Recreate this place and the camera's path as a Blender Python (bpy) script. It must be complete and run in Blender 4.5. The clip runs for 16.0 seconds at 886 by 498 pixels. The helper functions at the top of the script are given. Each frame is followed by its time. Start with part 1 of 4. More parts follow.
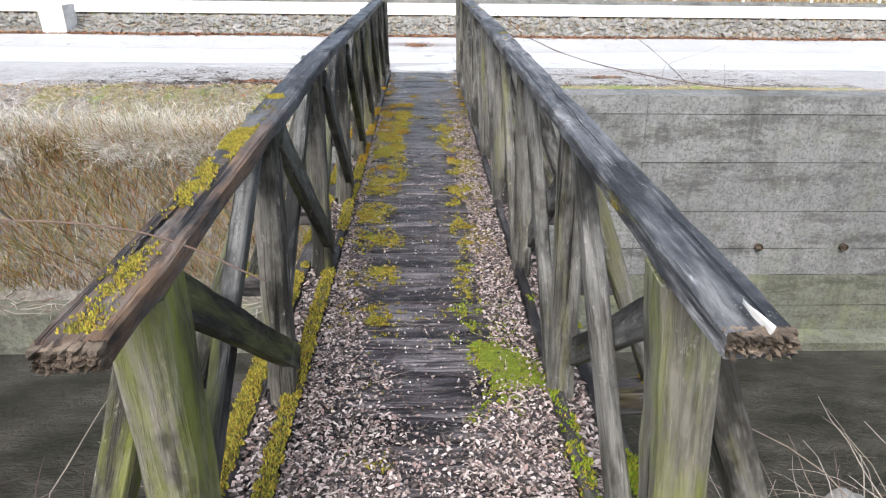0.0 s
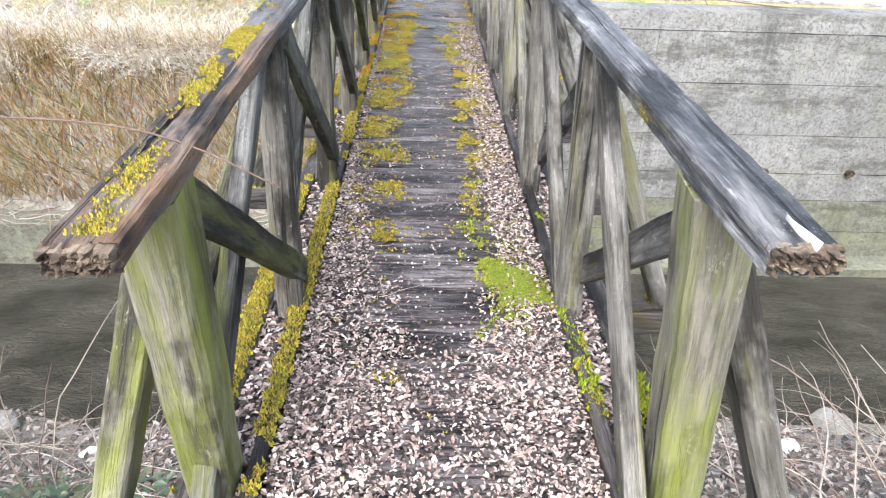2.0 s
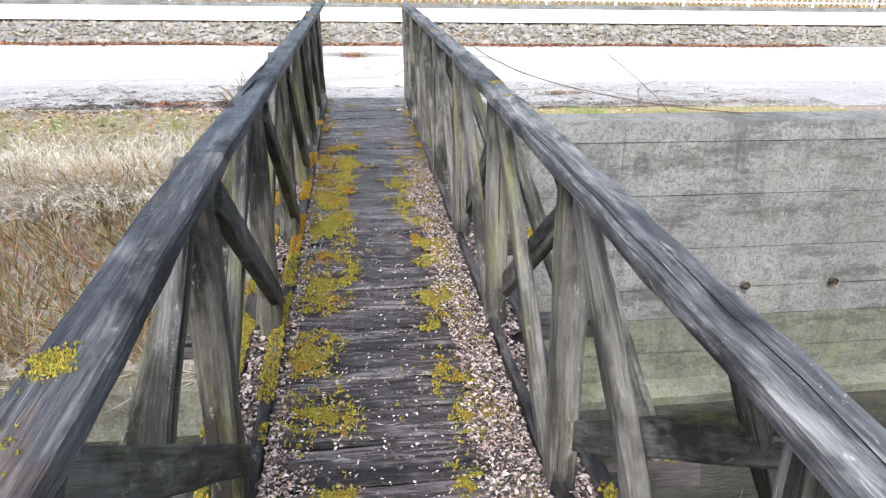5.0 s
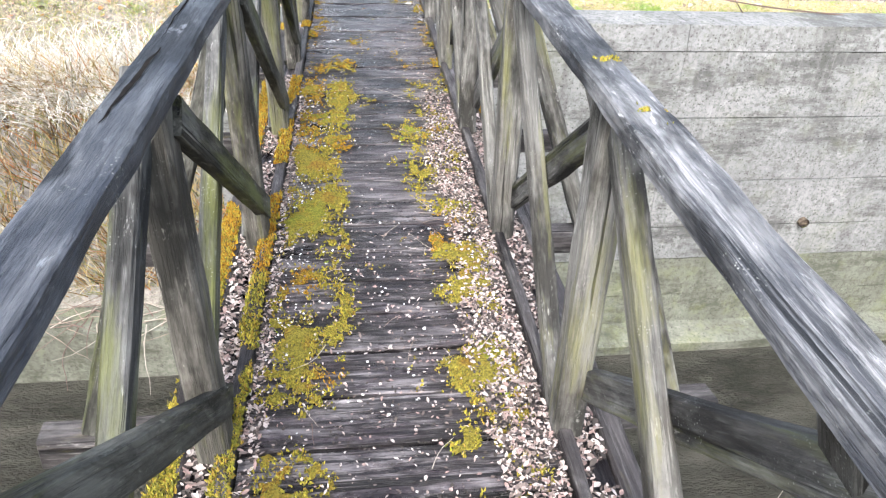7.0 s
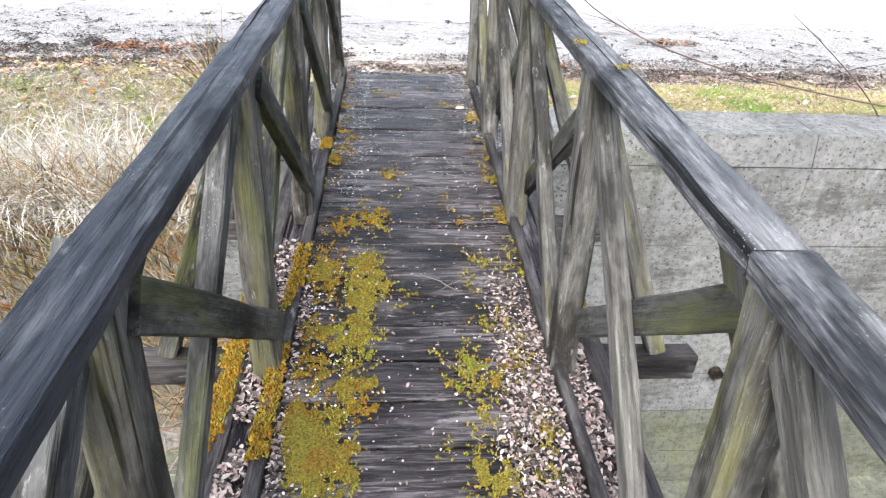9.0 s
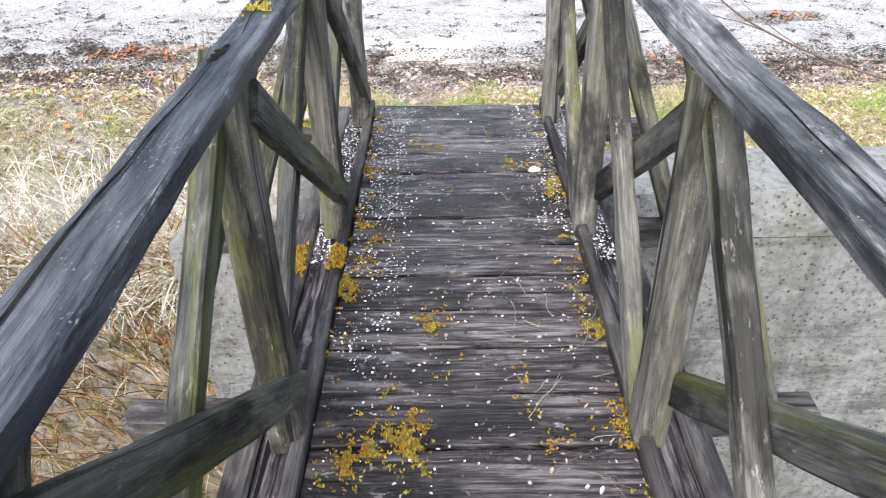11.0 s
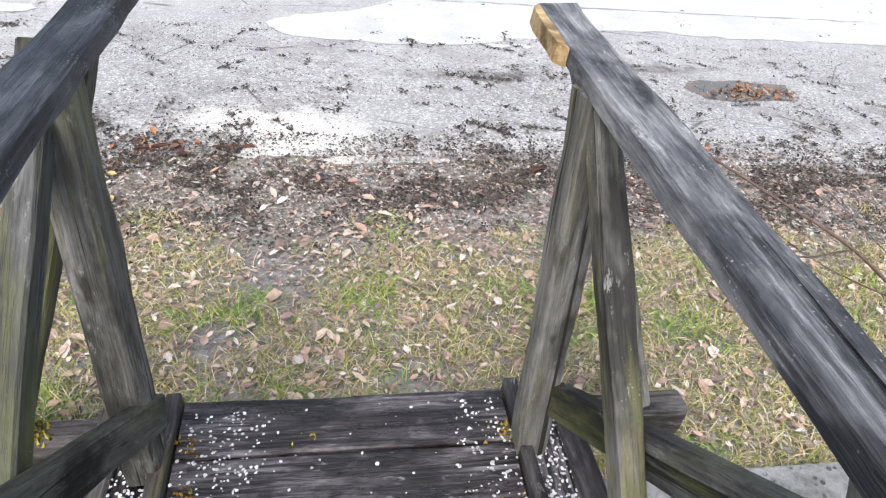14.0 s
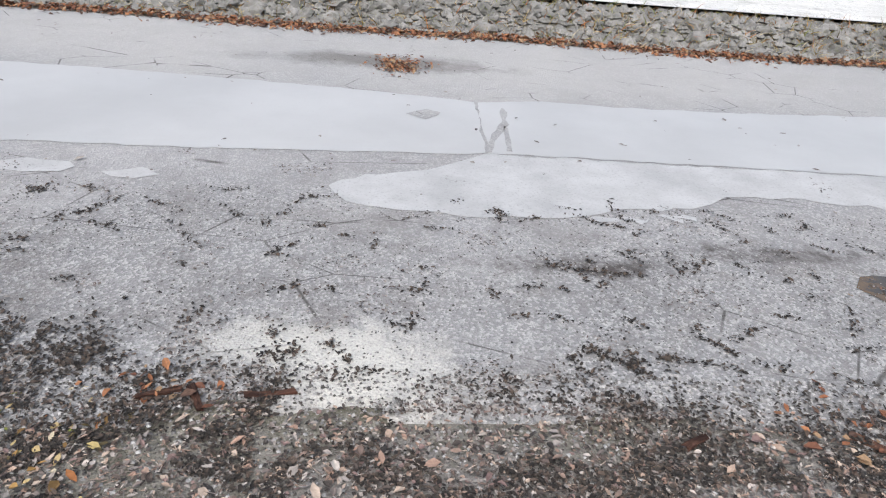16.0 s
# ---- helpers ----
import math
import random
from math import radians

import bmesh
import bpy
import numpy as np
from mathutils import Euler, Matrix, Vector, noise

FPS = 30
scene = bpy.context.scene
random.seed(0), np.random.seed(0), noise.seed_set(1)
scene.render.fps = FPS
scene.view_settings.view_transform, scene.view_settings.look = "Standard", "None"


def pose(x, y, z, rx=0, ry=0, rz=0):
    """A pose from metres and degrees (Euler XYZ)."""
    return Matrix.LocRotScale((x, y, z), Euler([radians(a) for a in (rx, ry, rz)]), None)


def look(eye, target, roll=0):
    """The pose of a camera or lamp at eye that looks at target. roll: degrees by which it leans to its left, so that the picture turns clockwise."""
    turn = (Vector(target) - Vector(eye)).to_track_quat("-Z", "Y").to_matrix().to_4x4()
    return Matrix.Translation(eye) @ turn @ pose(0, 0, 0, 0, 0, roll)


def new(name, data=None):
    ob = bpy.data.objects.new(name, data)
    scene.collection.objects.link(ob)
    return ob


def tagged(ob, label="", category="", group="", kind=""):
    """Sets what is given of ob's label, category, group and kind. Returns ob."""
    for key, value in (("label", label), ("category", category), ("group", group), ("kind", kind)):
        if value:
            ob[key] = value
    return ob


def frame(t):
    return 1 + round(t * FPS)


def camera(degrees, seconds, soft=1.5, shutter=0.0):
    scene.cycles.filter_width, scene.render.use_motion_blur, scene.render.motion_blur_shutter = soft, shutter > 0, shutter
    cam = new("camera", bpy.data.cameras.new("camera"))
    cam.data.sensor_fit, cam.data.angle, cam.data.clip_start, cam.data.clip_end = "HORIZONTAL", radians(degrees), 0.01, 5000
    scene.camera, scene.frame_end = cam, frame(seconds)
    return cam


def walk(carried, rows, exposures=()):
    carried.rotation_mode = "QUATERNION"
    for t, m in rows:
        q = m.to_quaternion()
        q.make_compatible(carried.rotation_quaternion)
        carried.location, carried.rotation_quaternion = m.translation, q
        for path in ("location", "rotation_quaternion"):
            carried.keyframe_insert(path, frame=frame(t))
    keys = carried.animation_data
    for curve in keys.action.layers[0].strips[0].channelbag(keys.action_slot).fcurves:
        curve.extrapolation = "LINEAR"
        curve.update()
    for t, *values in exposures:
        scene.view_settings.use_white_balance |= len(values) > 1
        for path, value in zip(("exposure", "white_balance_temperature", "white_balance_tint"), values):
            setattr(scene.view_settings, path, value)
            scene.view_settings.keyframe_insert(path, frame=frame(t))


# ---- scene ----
cam = camera(69.2, 16.0, soft=1.2)
PATH = [
    (0, (-0.011, 0.459, 1.455), (0.051, 2.281, 0.631), 0.7),
    (0.5, (-0.016, 0.466, 1.465), (0.052, 2.312, 0.697), 0.8),
    (1, (-0.017, 0.491, 1.449), (0.064, 2.300, 0.600), 1.1),
    (1.5, (-0.046, 0.501, 1.424), (0.013, 2.228, 0.418), 2.3),
    (2, (-0.052, 0.498, 1.415), (0.018, 2.202, 0.371), 2.1),
    (2.5, (-0.059, 0.491, 1.430), (0.068, 2.258, 0.501), 1.0),
    (3, (-0.070, 0.574, 1.406), (0.162, 2.295, 0.413), 3.4),
    (3.5, (-0.022, 0.886, 1.364), (0.234, 2.573, 0.320), 1.0),
    (4, (0.023, 1.201, 1.408), (0.306, 2.850, 0.312), 0.4),
    (4.5, (-0.069, 1.490, 1.462), (0.154, 3.303, 0.649), 2.5),
    (4.7, (-0.104, 1.658, 1.496), (0.143, 3.468, 0.682), 1.0),
    (6.8, (-0.070, 3.099, 1.539), (0.172, 4.734, 0.412), 3.7),
    (7, (-0.079, 3.238, 1.535), (0.156, 4.845, 0.367), 3.0),
    (7.5, (-0.077, 3.675, 1.535), (-0.043, 5.348, 0.439), 0.3),
    (8, (-0.081, 4.047, 1.541), (-0.077, 5.740, 0.477), 1.2),
    (8.2, (-0.115, 4.208, 1.538), (0.012, 5.906, 0.489), 3.0),
    (10.3, (-0.047, 5.775, 1.540), (0.130, 7.407, 0.397), 3.2),
    (10.5, (-0.062, 5.932, 1.552), (0.166, 7.562, 0.415), 2.7),
    (11, (-0.062, 6.349, 1.493), (-0.077, 7.955, 0.302), -1.0),
    (11.5, (-0.060, 6.677, 1.523), (-0.354, 8.279, 0.363), -2.2),
    (12, (-0.128, 7.049, 1.515), (-0.290, 8.586, 0.246), -1.1),
    (12.5, (-0.147, 7.402, 1.539), (-0.171, 8.988, 0.320), -0.6),
    (13, (-0.023, 7.791, 1.534), (-0.044, 9.411, 0.361), -2.0),
    (13.5, (0.008, 8.114, 1.504), (0.037, 9.717, 0.308), -0.4),
    (14, (-0.028, 8.514, 1.509), (0.296, 10.052, 0.272), 6.7),
    (14.2, (-0.041, 8.653, 1.505), (0.262, 10.228, 0.311), 5.9),
    (14.5, (-0.003, 8.924, 1.479), (0.120, 10.573, 0.353), 0.9),
    (15, (0.036, 9.332, 1.537), (0.047, 11.082, 0.568), 0.5),
    (15.5, (-0.023, 9.640, 1.491), (0.105, 11.380, 0.514), 2.5),
    (16, (-0.126, 9.956, 1.485), (0.027, 11.684, 0.489), 5.1),
]
EXPOSURES = [(0, 1.22), (0.5, 1.0), (1, 0.97), (1.5, 1.86), (2, 1.97), (2.5, 1.76), (3, 1.6), (3.5, 2.1), (4, 2.3), (4.5, 1.38), (7, 2.07), (7.5, 2.02), (8, 1.78), (10.5, 1.62), (12, 1.72), (13, 1.42), (13.5, 1.32), (14, 1.15), (14.5, 0.87), (15, 0.6), (16, 0.48)]
walk(cam, [(t, look(eye, target, roll)) for t, eye, target, roll in PATH], EXPOSURES)

# ---- light ----
world = bpy.data.worlds.new("overcast_sky")
scene.world = world
world.use_nodes = True
wn, wl = world.node_tree.nodes, world.node_tree.links
sky = wn.new("ShaderNodeTexSky")
sky.sky_type, sky.sun_disc, sky.sun_elevation, sky.sun_rotation = "NISHITA", False, radians(48), radians(200)
sky.air_density, sky.dust_density, sky.ozone_density = 1.0, 4.0, 1.0
grey = wn.new("ShaderNodeHueSaturation")
grey.inputs["Saturation"].default_value = 0.7
wl.new(sky.outputs[0], grey.inputs["Color"])
wl.new(grey.outputs[0], wn["Background"].inputs[0])
wn["Background"].inputs[1].default_value = 0.15

sun = new("sun", bpy.data.lights.new("sun", "SUN"))
sun.data.energy, sun.data.angle, sun.data.color = 1.3, radians(40), (0.985, 0.985, 1.0)
sun.matrix_world = look((0, 0, 20), (1.5, 6.0, 8))


# ---- materials ----
class Mat:
    """A small builder for node materials in object space."""

    def __init__(self, name, rough=0.8, spec=0.3):
        self.m = bpy.data.materials.new(name)
        self.m.use_nodes = True
        self.t = self.m.node_tree
        self.b = self.t.nodes["Principled BSDF"]
        self.b.inputs["Roughness"].default_value = rough
        self.b.inputs["Specular IOR Level"].default_value = spec
        self.co = self.n("ShaderNodeTexCoord").outputs["Object"]
        self.rnd = self.n("ShaderNodeObjectInfo").outputs["Random"]

    def n(self, kind):
        return self.t.nodes.new(kind)

    def link(self, a, b):
        if hasattr(a, "is_linked"):
            self.t.links.new(a, b)
        else:
            b.default_value = a

    def at(self, scale=(1, 1, 1), vary=True):
        mp = self.n("ShaderNodeMapping")
        mp.inputs["Scale"].default_value = scale
        src = self.co
        if vary:
            add = self.n("ShaderNodeVectorMath")
            mul = self.n("ShaderNodeMath")
            mul.operation = "MULTIPLY"
            mul.inputs[1].default_value = 37.0
            self.link(self.rnd, mul.inputs[0])
            self.link(self.co, add.inputs[0])
            self.link(mul.outputs[0], add.inputs[1])
            src = add.outputs[0]
        self.link(src, mp.inputs[0])
        return mp.outputs[0]

    def noise(self, co, scale, detail=4, rough=0.6, distort=0.0):
        t = self.n("ShaderNodeTexNoise")
        t.inputs["Scale"].default_value, t.inputs["Detail"].default_value = scale, detail
        t.inputs["Roughness"].default_value, t.inputs["Distortion"].default_value = rough, distort
        self.link(co, t.inputs["Vector"])
        return t.outputs["Fac"]

    def voronoi(self, co, scale, feature="F1"):
        t = self.n("ShaderNodeTexVoronoi")
        t.feature = feature
        t.inputs["Scale"].default_value = scale
        self.link(co, t.inputs["Vector"])
        return t.outputs

    def ramp(self, fac, lo, hi, a=0.0, b=1.0):
        r = self.n("ShaderNodeMapRange")
        r.clamp = True
        for k, v in zip(("From Min", "From Max", "To Min", "To Max"), (lo, hi, a, b)):
            r.inputs[k].default_value = v
        self.link(fac, r.inputs["Value"])
        return r.outputs[0]

    def math(self, op, a, b=0.0):
        m = self.n("ShaderNodeMath")
        m.operation = op
        self.link(a, m.inputs[0])
        self.link(b, m.inputs[1])
        return m.outputs[0]

    def mix(self, fac, a, b):
        m = self.n("ShaderNodeMix")
        m.data_type = "RGBA"
        self.link(fac, m.inputs["Factor"])
        for v, k in ((a, 6), (b, 7)):
            self.link((*v, 1.0) if isinstance(v, tuple) else v, m.inputs[k])
        return m.outputs[2]

    def axis(self, i, co=None):
        s = self.n("ShaderNodeSeparateXYZ")
        self.link(co or self.co, s.inputs[0])
        return s.outputs[i]

    def colour(self, c):
        self.link((*c, 1.0) if isinstance(c, tuple) else c, self.b.inputs["Base Color"])
        return self

    def rough(self, r):
        self.link(r, self.b.inputs["Roughness"])
        return self

    def bump(self, h, strength=0.5, dist=0.01):
        b = self.n("ShaderNodeBump")
        b.inputs["Strength"].default_value, b.inputs["Distance"].default_value = strength, dist
        self.link(h, b.inputs["Height"])
        self.link(b.outputs[0], self.b.inputs["Normal"])
        return self


def wood(name, dark, mid, pale, algae=0.0, algae_col=(0.16, 0.17, 0.05), lichen=0.0, rough=0.75, cracks=1.0, wet=0.0, brown_end=0.0, silver=0.0, streaks=0.3, spec=0.2):
    """Weathered timber, grain along the local x axis. brown_end: metres from the start over which it is rust-brown."""
    w = Mat(name, rough, spec)
    fine = w.noise(w.at((5.0, 110, 110)), 1.0, 6, 0.8)
    lines = w.noise(w.at((2.4, 34, 34)), 1.0, 5, 0.7, 0.5)
    blot = w.noise(w.at((2.6, 7, 7)), 1.0, 5, 0.7)
    stain = w.noise(w.at((1.3, 3.6, 3.6)), 1.0, 5, 0.7)
    c = w.mix(w.ramp(lines, 0.36, 0.64), dark, mid)
    if brown_end:
        along_x = w.math("ADD", w.axis(0), w.math("MULTIPLY", w.math("SUBTRACT", stain, 0.5), 2.2))
        b = w.mix(w.ramp(lines, 0.36, 0.64), (0.085, 0.052, 0.033), (0.24, 0.15, 0.09))
        c = w.mix(w.ramp(along_x, brown_end * 0.7, brown_end * 1.4, 0.85, 0.0), c, b)
    tone = w.noise(w.at((2.6, 9, 9)), 1.0, 6, 0.7, 0.6)
    c = w.mix(w.math("MULTIPLY", w.ramp(tone, 0.46, 0.6), 0.6), c, tuple(v * 0.62 for v in pale))
    c = w.mix(w.math("MULTIPLY", w.math("MULTIPLY", w.ramp(fine, 0.50 - silver * 0.4, 0.74 - silver * 0.3), w.ramp(blot, 0.47 - silver, 0.57 - silver)), 0.8), c, pale)
    c = w.mix(w.math("MULTIPLY", w.ramp(stain, 0.49, 0.58), 0.9), c, tuple(v * 0.4 for v in dark))
    streak = w.noise(w.at((3.2, 62, 62)), 1.0, 5, 0.7, 0.3)
    c = w.mix(w.math("MULTIPLY", w.ramp(streak, 0.53, 0.43), streaks), c, tuple(v * 0.35 for v in dark))
    flaked = w.ramp(w.noise(w.at((9, 26, 26)), 1.0, 6, 0.75), 0.60, 0.66)
    c = w.mix(w.math("MULTIPLY", flaked, w.math("MULTIPLY", w.ramp(tone, 0.44, 0.54), 0.7)), c, pale)
    crack = w.ramp(w.noise(w.at((0.55, 24, 24)), 1.0, 3, 0.55, 0.35), 0.335, 0.36)
    c = w.mix(w.math("MULTIPLY", w.math("SUBTRACT", 1.0, crack), 0.9 * cracks), c, tuple(v * 0.2 for v in dark))
    if algae:
        a = w.ramp(w.noise(w.at((1.1, 8.0, 8.0)), 1.0, 5, 0.7), 0.66 - 0.2 * algae, 0.80 - 0.16 * algae)
        c = w.mix(w.math("MULTIPLY", a, 0.8), c, algae_col)
    if lichen:
        sp = w.ramp(w.voronoi(w.at((110, 110, 110)), 1.0)["Distance"], 0.24, 0.12)
        sp = w.math("MULTIPLY", sp, w.ramp(w.noise(w.at((5, 5, 5)), 1.0), 0.54, 0.62))
        c = w.mix(w.math("MULTIPLY", sp, lichen), c, (0.46, 0.48, 0.44))
    w.colour(c)
    h = w.math("ADD", w.math("MULTIPLY", fine, 0.7), w.math("MULTIPLY", crack, 1.0))
    h = w.math("ADD", h, w.math("MULTIPLY", lines, 0.5))
    h = w.math("ADD", h, w.math("MULTIPLY", w.ramp(streak, 0.43, 0.53), 0.6))
    w.bump(h, 0.7, 0.006)
    w.rough(w.ramp(blot, 0.3, 0.7, rough - 0.18 - wet, rough + 0.1))
    return w.m


M_POST = wood("post_wood", (0.066, 0.064, 0.057), (0.175, 0.171, 0.158), (0.41, 0.404, 0.38), 0.6, (0.19, 0.19, 0.075), lichen=0.3)
M_POST_GREEN = wood("algae_post_wood", (0.10, 0.098, 0.08), (0.23, 0.22, 0.18), (0.42, 0.41, 0.35), 1.15, (0.20, 0.235, 0.038), lichen=0.2)
# Darker version of post_wood for the left posts between the end ones.
M_POST_DARK = wood("dark_post_wood", (0.05, 0.048, 0.042), (0.135, 0.128, 0.112), (0.34, 0.325, 0.29), 0.65, (0.15, 0.155, 0.055), lichen=0.25)
M_COUNTER = wood("algae_brace_wood", (0.035, 0.036, 0.036), (0.095, 0.096, 0.094), (0.32, 0.325, 0.32), 0.75, (0.13, 0.142, 0.045), lichen=0.4)
M_BRACE = wood("brace_wood", (0.036, 0.036, 0.036), (0.105, 0.104, 0.10), (0.34, 0.34, 0.325), 0.75, (0.14, 0.15, 0.055), lichen=0.3)
# Darker wood for most left outer struts and all left diagonal braces.
M_STRUT = wood("dark_strut_wood", (0.026, 0.027, 0.024), (0.075, 0.076, 0.066), (0.27, 0.27, 0.24), 0.75, (0.12, 0.135, 0.045), lichen=0.2)
M_RAIL = wood("handrail_wood", (0.032, 0.035, 0.042), (0.115, 0.12, 0.132), (0.46, 0.465, 0.475), 0.0, lichen=0.6, rough=0.6, silver=0.03)
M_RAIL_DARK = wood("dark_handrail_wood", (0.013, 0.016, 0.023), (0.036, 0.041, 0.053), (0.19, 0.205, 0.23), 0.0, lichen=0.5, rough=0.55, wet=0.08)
M_RAIL_BROWN = wood("brown_handrail_wood", (0.018, 0.021, 0.028), (0.05, 0.055, 0.066), (0.25, 0.255, 0.26), 0.0, lichen=0.4, rough=0.6, brown_end=0.72)
M_PLANK = wood("deck_wood", (0.014, 0.011, 0.0135), (0.05, 0.04, 0.046), (0.35, 0.325, 0.34), 0.0, rough=0.46, wet=0.12, silver=0.035, streaks=0.85, spec=0.35)
M_KERB = wood("kerb_wood", (0.03, 0.027, 0.028), (0.07, 0.063, 0.064), (0.22, 0.21, 0.205), 0.4, (0.12, 0.10, 0.03), rough=0.6)
M_FRESH = wood("fresh_split_wood", (0.35, 0.22, 0.10), (0.55, 0.38, 0.18), (0.7, 0.55, 0.33), 0.0, cracks=0.4)
M_ROT = wood("rotten_end_grain", (0.03, 0.024, 0.02), (0.13, 0.10, 0.075), (0.36, 0.29, 0.22), 0.2)


def leafy(name, cols, rough=0.7, spec=0.25):
    """Leaves, petals or moss: one of several colours an island."""
    w = Mat(name, rough, spec)
    r = w.n("ShaderNodeValToRGB")
    r.color_ramp.interpolation = "CONSTANT"
    el = r.color_ramp.elements
    while len(el) < len(cols):
        el.new(0.5)
    for k, c in enumerate(cols):
        el[k].position, el[k].color = k / len(cols), (*c, 1)
    w.link(w.n("ShaderNodeNewGeometry").outputs["Random Per Island"], r.inputs[0])
    v = w.ramp(w.noise(w.at((1, 1, 1)), 60, 3), 0.3, 0.7, 0.75, 1.15)
    h = w.n("ShaderNodeHueSaturation")
    w.link(r.outputs[0], h.inputs["Color"])
    w.link(v, h.inputs["Value"])
    w.link(h.outputs[0], w.b.inputs["Base Color"])
    return w.m


M_LEAF = leafy("dead_leaf", [(0.33, 0.275, 0.255), (0.20, 0.16, 0.147), (0.43, 0.38, 0.355), (0.10, 0.08, 0.074), (0.47, 0.415, 0.395), (0.28, 0.20, 0.185), (0.06, 0.05, 0.045), (0.045, 0.038, 0.035)])
M_LEAF_TAN = leafy("tan_dead_leaf", [(0.40, 0.30, 0.235), (0.28, 0.20, 0.16), (0.46, 0.37, 0.30), (0.17, 0.125, 0.105), (0.52, 0.465, 0.42), (0.35, 0.235, 0.18), (0.24, 0.165, 0.15)])
M_LEAF_DARK = leafy("wet_dead_leaf", [(0.10, 0.08, 0.07), (0.19, 0.16, 0.145), (0.06, 0.05, 0.045), (0.30, 0.27, 0.25), (0.13, 0.10, 0.09), (0.30, 0.27, 0.245), (0.045, 0.04, 0.038)])
M_LEAF_RED = leafy("orange_dead_leaf", [(0.24, 0.10, 0.05), (0.32, 0.15, 0.075), (0.15, 0.065, 0.04), (0.30, 0.20, 0.12), (0.10, 0.06, 0.045)])
M_PETAL = leafy("pale_chip", [(0.62, 0.63, 0.63), (0.5, 0.5, 0.5), (0.70, 0.71, 0.72), (0.42, 0.39, 0.37), (0.56, 0.58, 0.60)])
M_MOSS = leafy("moss", [(0.30, 0.27, 0.042), (0.23, 0.22, 0.038), (0.37, 0.31, 0.05), (0.15, 0.15, 0.033), (0.29, 0.20, 0.042), (0.10, 0.09, 0.033)], 0.9, 0.1)
M_MOSS_ORANGE = leafy("orange_moss", [(0.33, 0.19, 0.02), (0.25, 0.13, 0.02), (0.36, 0.24, 0.03), (0.15, 0.085, 0.02)], 0.9, 0.1)
M_MOSS_GREEN = leafy("green_moss", [(0.16, 0.23, 0.02), (0.22, 0.28, 0.03), (0.11, 0.16, 0.02), (0.26, 0.27, 0.03)], 0.9, 0.1)
w = Mat("moss_carpet", 0.95, 0.1)
co = w.at(vary=False)
n1, n2, n3 = w.noise(co, 7, 5, 0.7), w.noise(co, 130, 4, 0.75), w.noise(co, 2.4, 4, 0.6)
c = w.mix(w.ramp(n2, 0.35, 0.65), (0.085, 0.072, 0.02), (0.31, 0.27, 0.045))
c = w.mix(w.math("MULTIPLY", w.ramp(n1, 0.48, 0.62), 0.8), c, w.mix(w.ramp(n2, 0.35, 0.65), (0.11, 0.055, 0.018), (0.33, 0.19, 0.028)))
green = w.math("MULTIPLY", w.ramp(w.axis(1), 3.3, 2.7), w.ramp(w.axis(0), 0.05, 0.2))
green = w.math("MAXIMUM", w.math("MULTIPLY", w.ramp(n3, 0.55, 0.68), 0.5), w.math("MULTIPLY", green, w.ramp(n1, 0.35, 0.55, 0.4, 0.9)))
c = w.mix(green, c, w.mix(w.ramp(n2, 0.35, 0.65), (0.09, 0.13, 0.018), (0.20, 0.28, 0.035)))
w.colour(c).bump(n2, 1.0, 0.012)
M_MOSS_MAT = w.m
M_STRAW = leafy("dry_grass", [(0.62, 0.60, 0.55), (0.74, 0.73, 0.69), (0.50, 0.47, 0.41), (0.70, 0.69, 0.64), (0.40, 0.36, 0.29)], 0.8)
M_BROWNWEED = leafy("brown_undergrowth", [(0.31, 0.19, 0.07), (0.42, 0.33, 0.17), (0.18, 0.11, 0.045), (0.18, 0.20, 0.05), (0.38, 0.31, 0.14), (0.36, 0.15, 0.06), (0.09, 0.07, 0.035), (0.50, 0.44, 0.32)], 0.85)
M_GRASS = leafy("grass", [(0.27, 0.30, 0.08), (0.40, 0.37, 0.15), (0.50, 0.43, 0.26), (0.22, 0.265, 0.065), (0.56, 0.49, 0.36), (0.46, 0.33, 0.21)], 0.75)
M_GRASS_GREEN = leafy("fresh_grass", [(0.17, 0.30, 0.06), (0.26, 0.36, 0.08), (0.12, 0.22, 0.05), (0.34, 0.38, 0.10)], 0.7)
M_IVY = leafy("ivy_leaf", [(0.035, 0.06, 0.03), (0.05, 0.08, 0.045), (0.06, 0.07, 0.03)], 0.45, 0.5)
M_TWIG = leafy("dead_twig", [(0.30, 0.27, 0.23), (0.22, 0.18, 0.15), (0.36, 0.33, 0.29), (0.14, 0.10, 0.085)], 0.8)
M_MULCH = leafy("black_leaf_scraps", [(0.035, 0.03, 0.027), (0.06, 0.05, 0.042), (0.025, 0.022, 0.02), (0.10, 0.075, 0.06)], 0.8)
M_BRANCH = leafy("dark_branch", [(0.10, 0.075, 0.065), (0.13, 0.09, 0.075), (0.07, 0.055, 0.05)], 0.7)
M_STONE_BITS = leafy("gravel", [(0.24, 0.235, 0.23), (0.16, 0.155, 0.15), (0.34, 0.335, 0.325), (0.46, 0.455, 0.445), (0.10, 0.095, 0.09), (0.07, 0.065, 0.06)], 0.85)

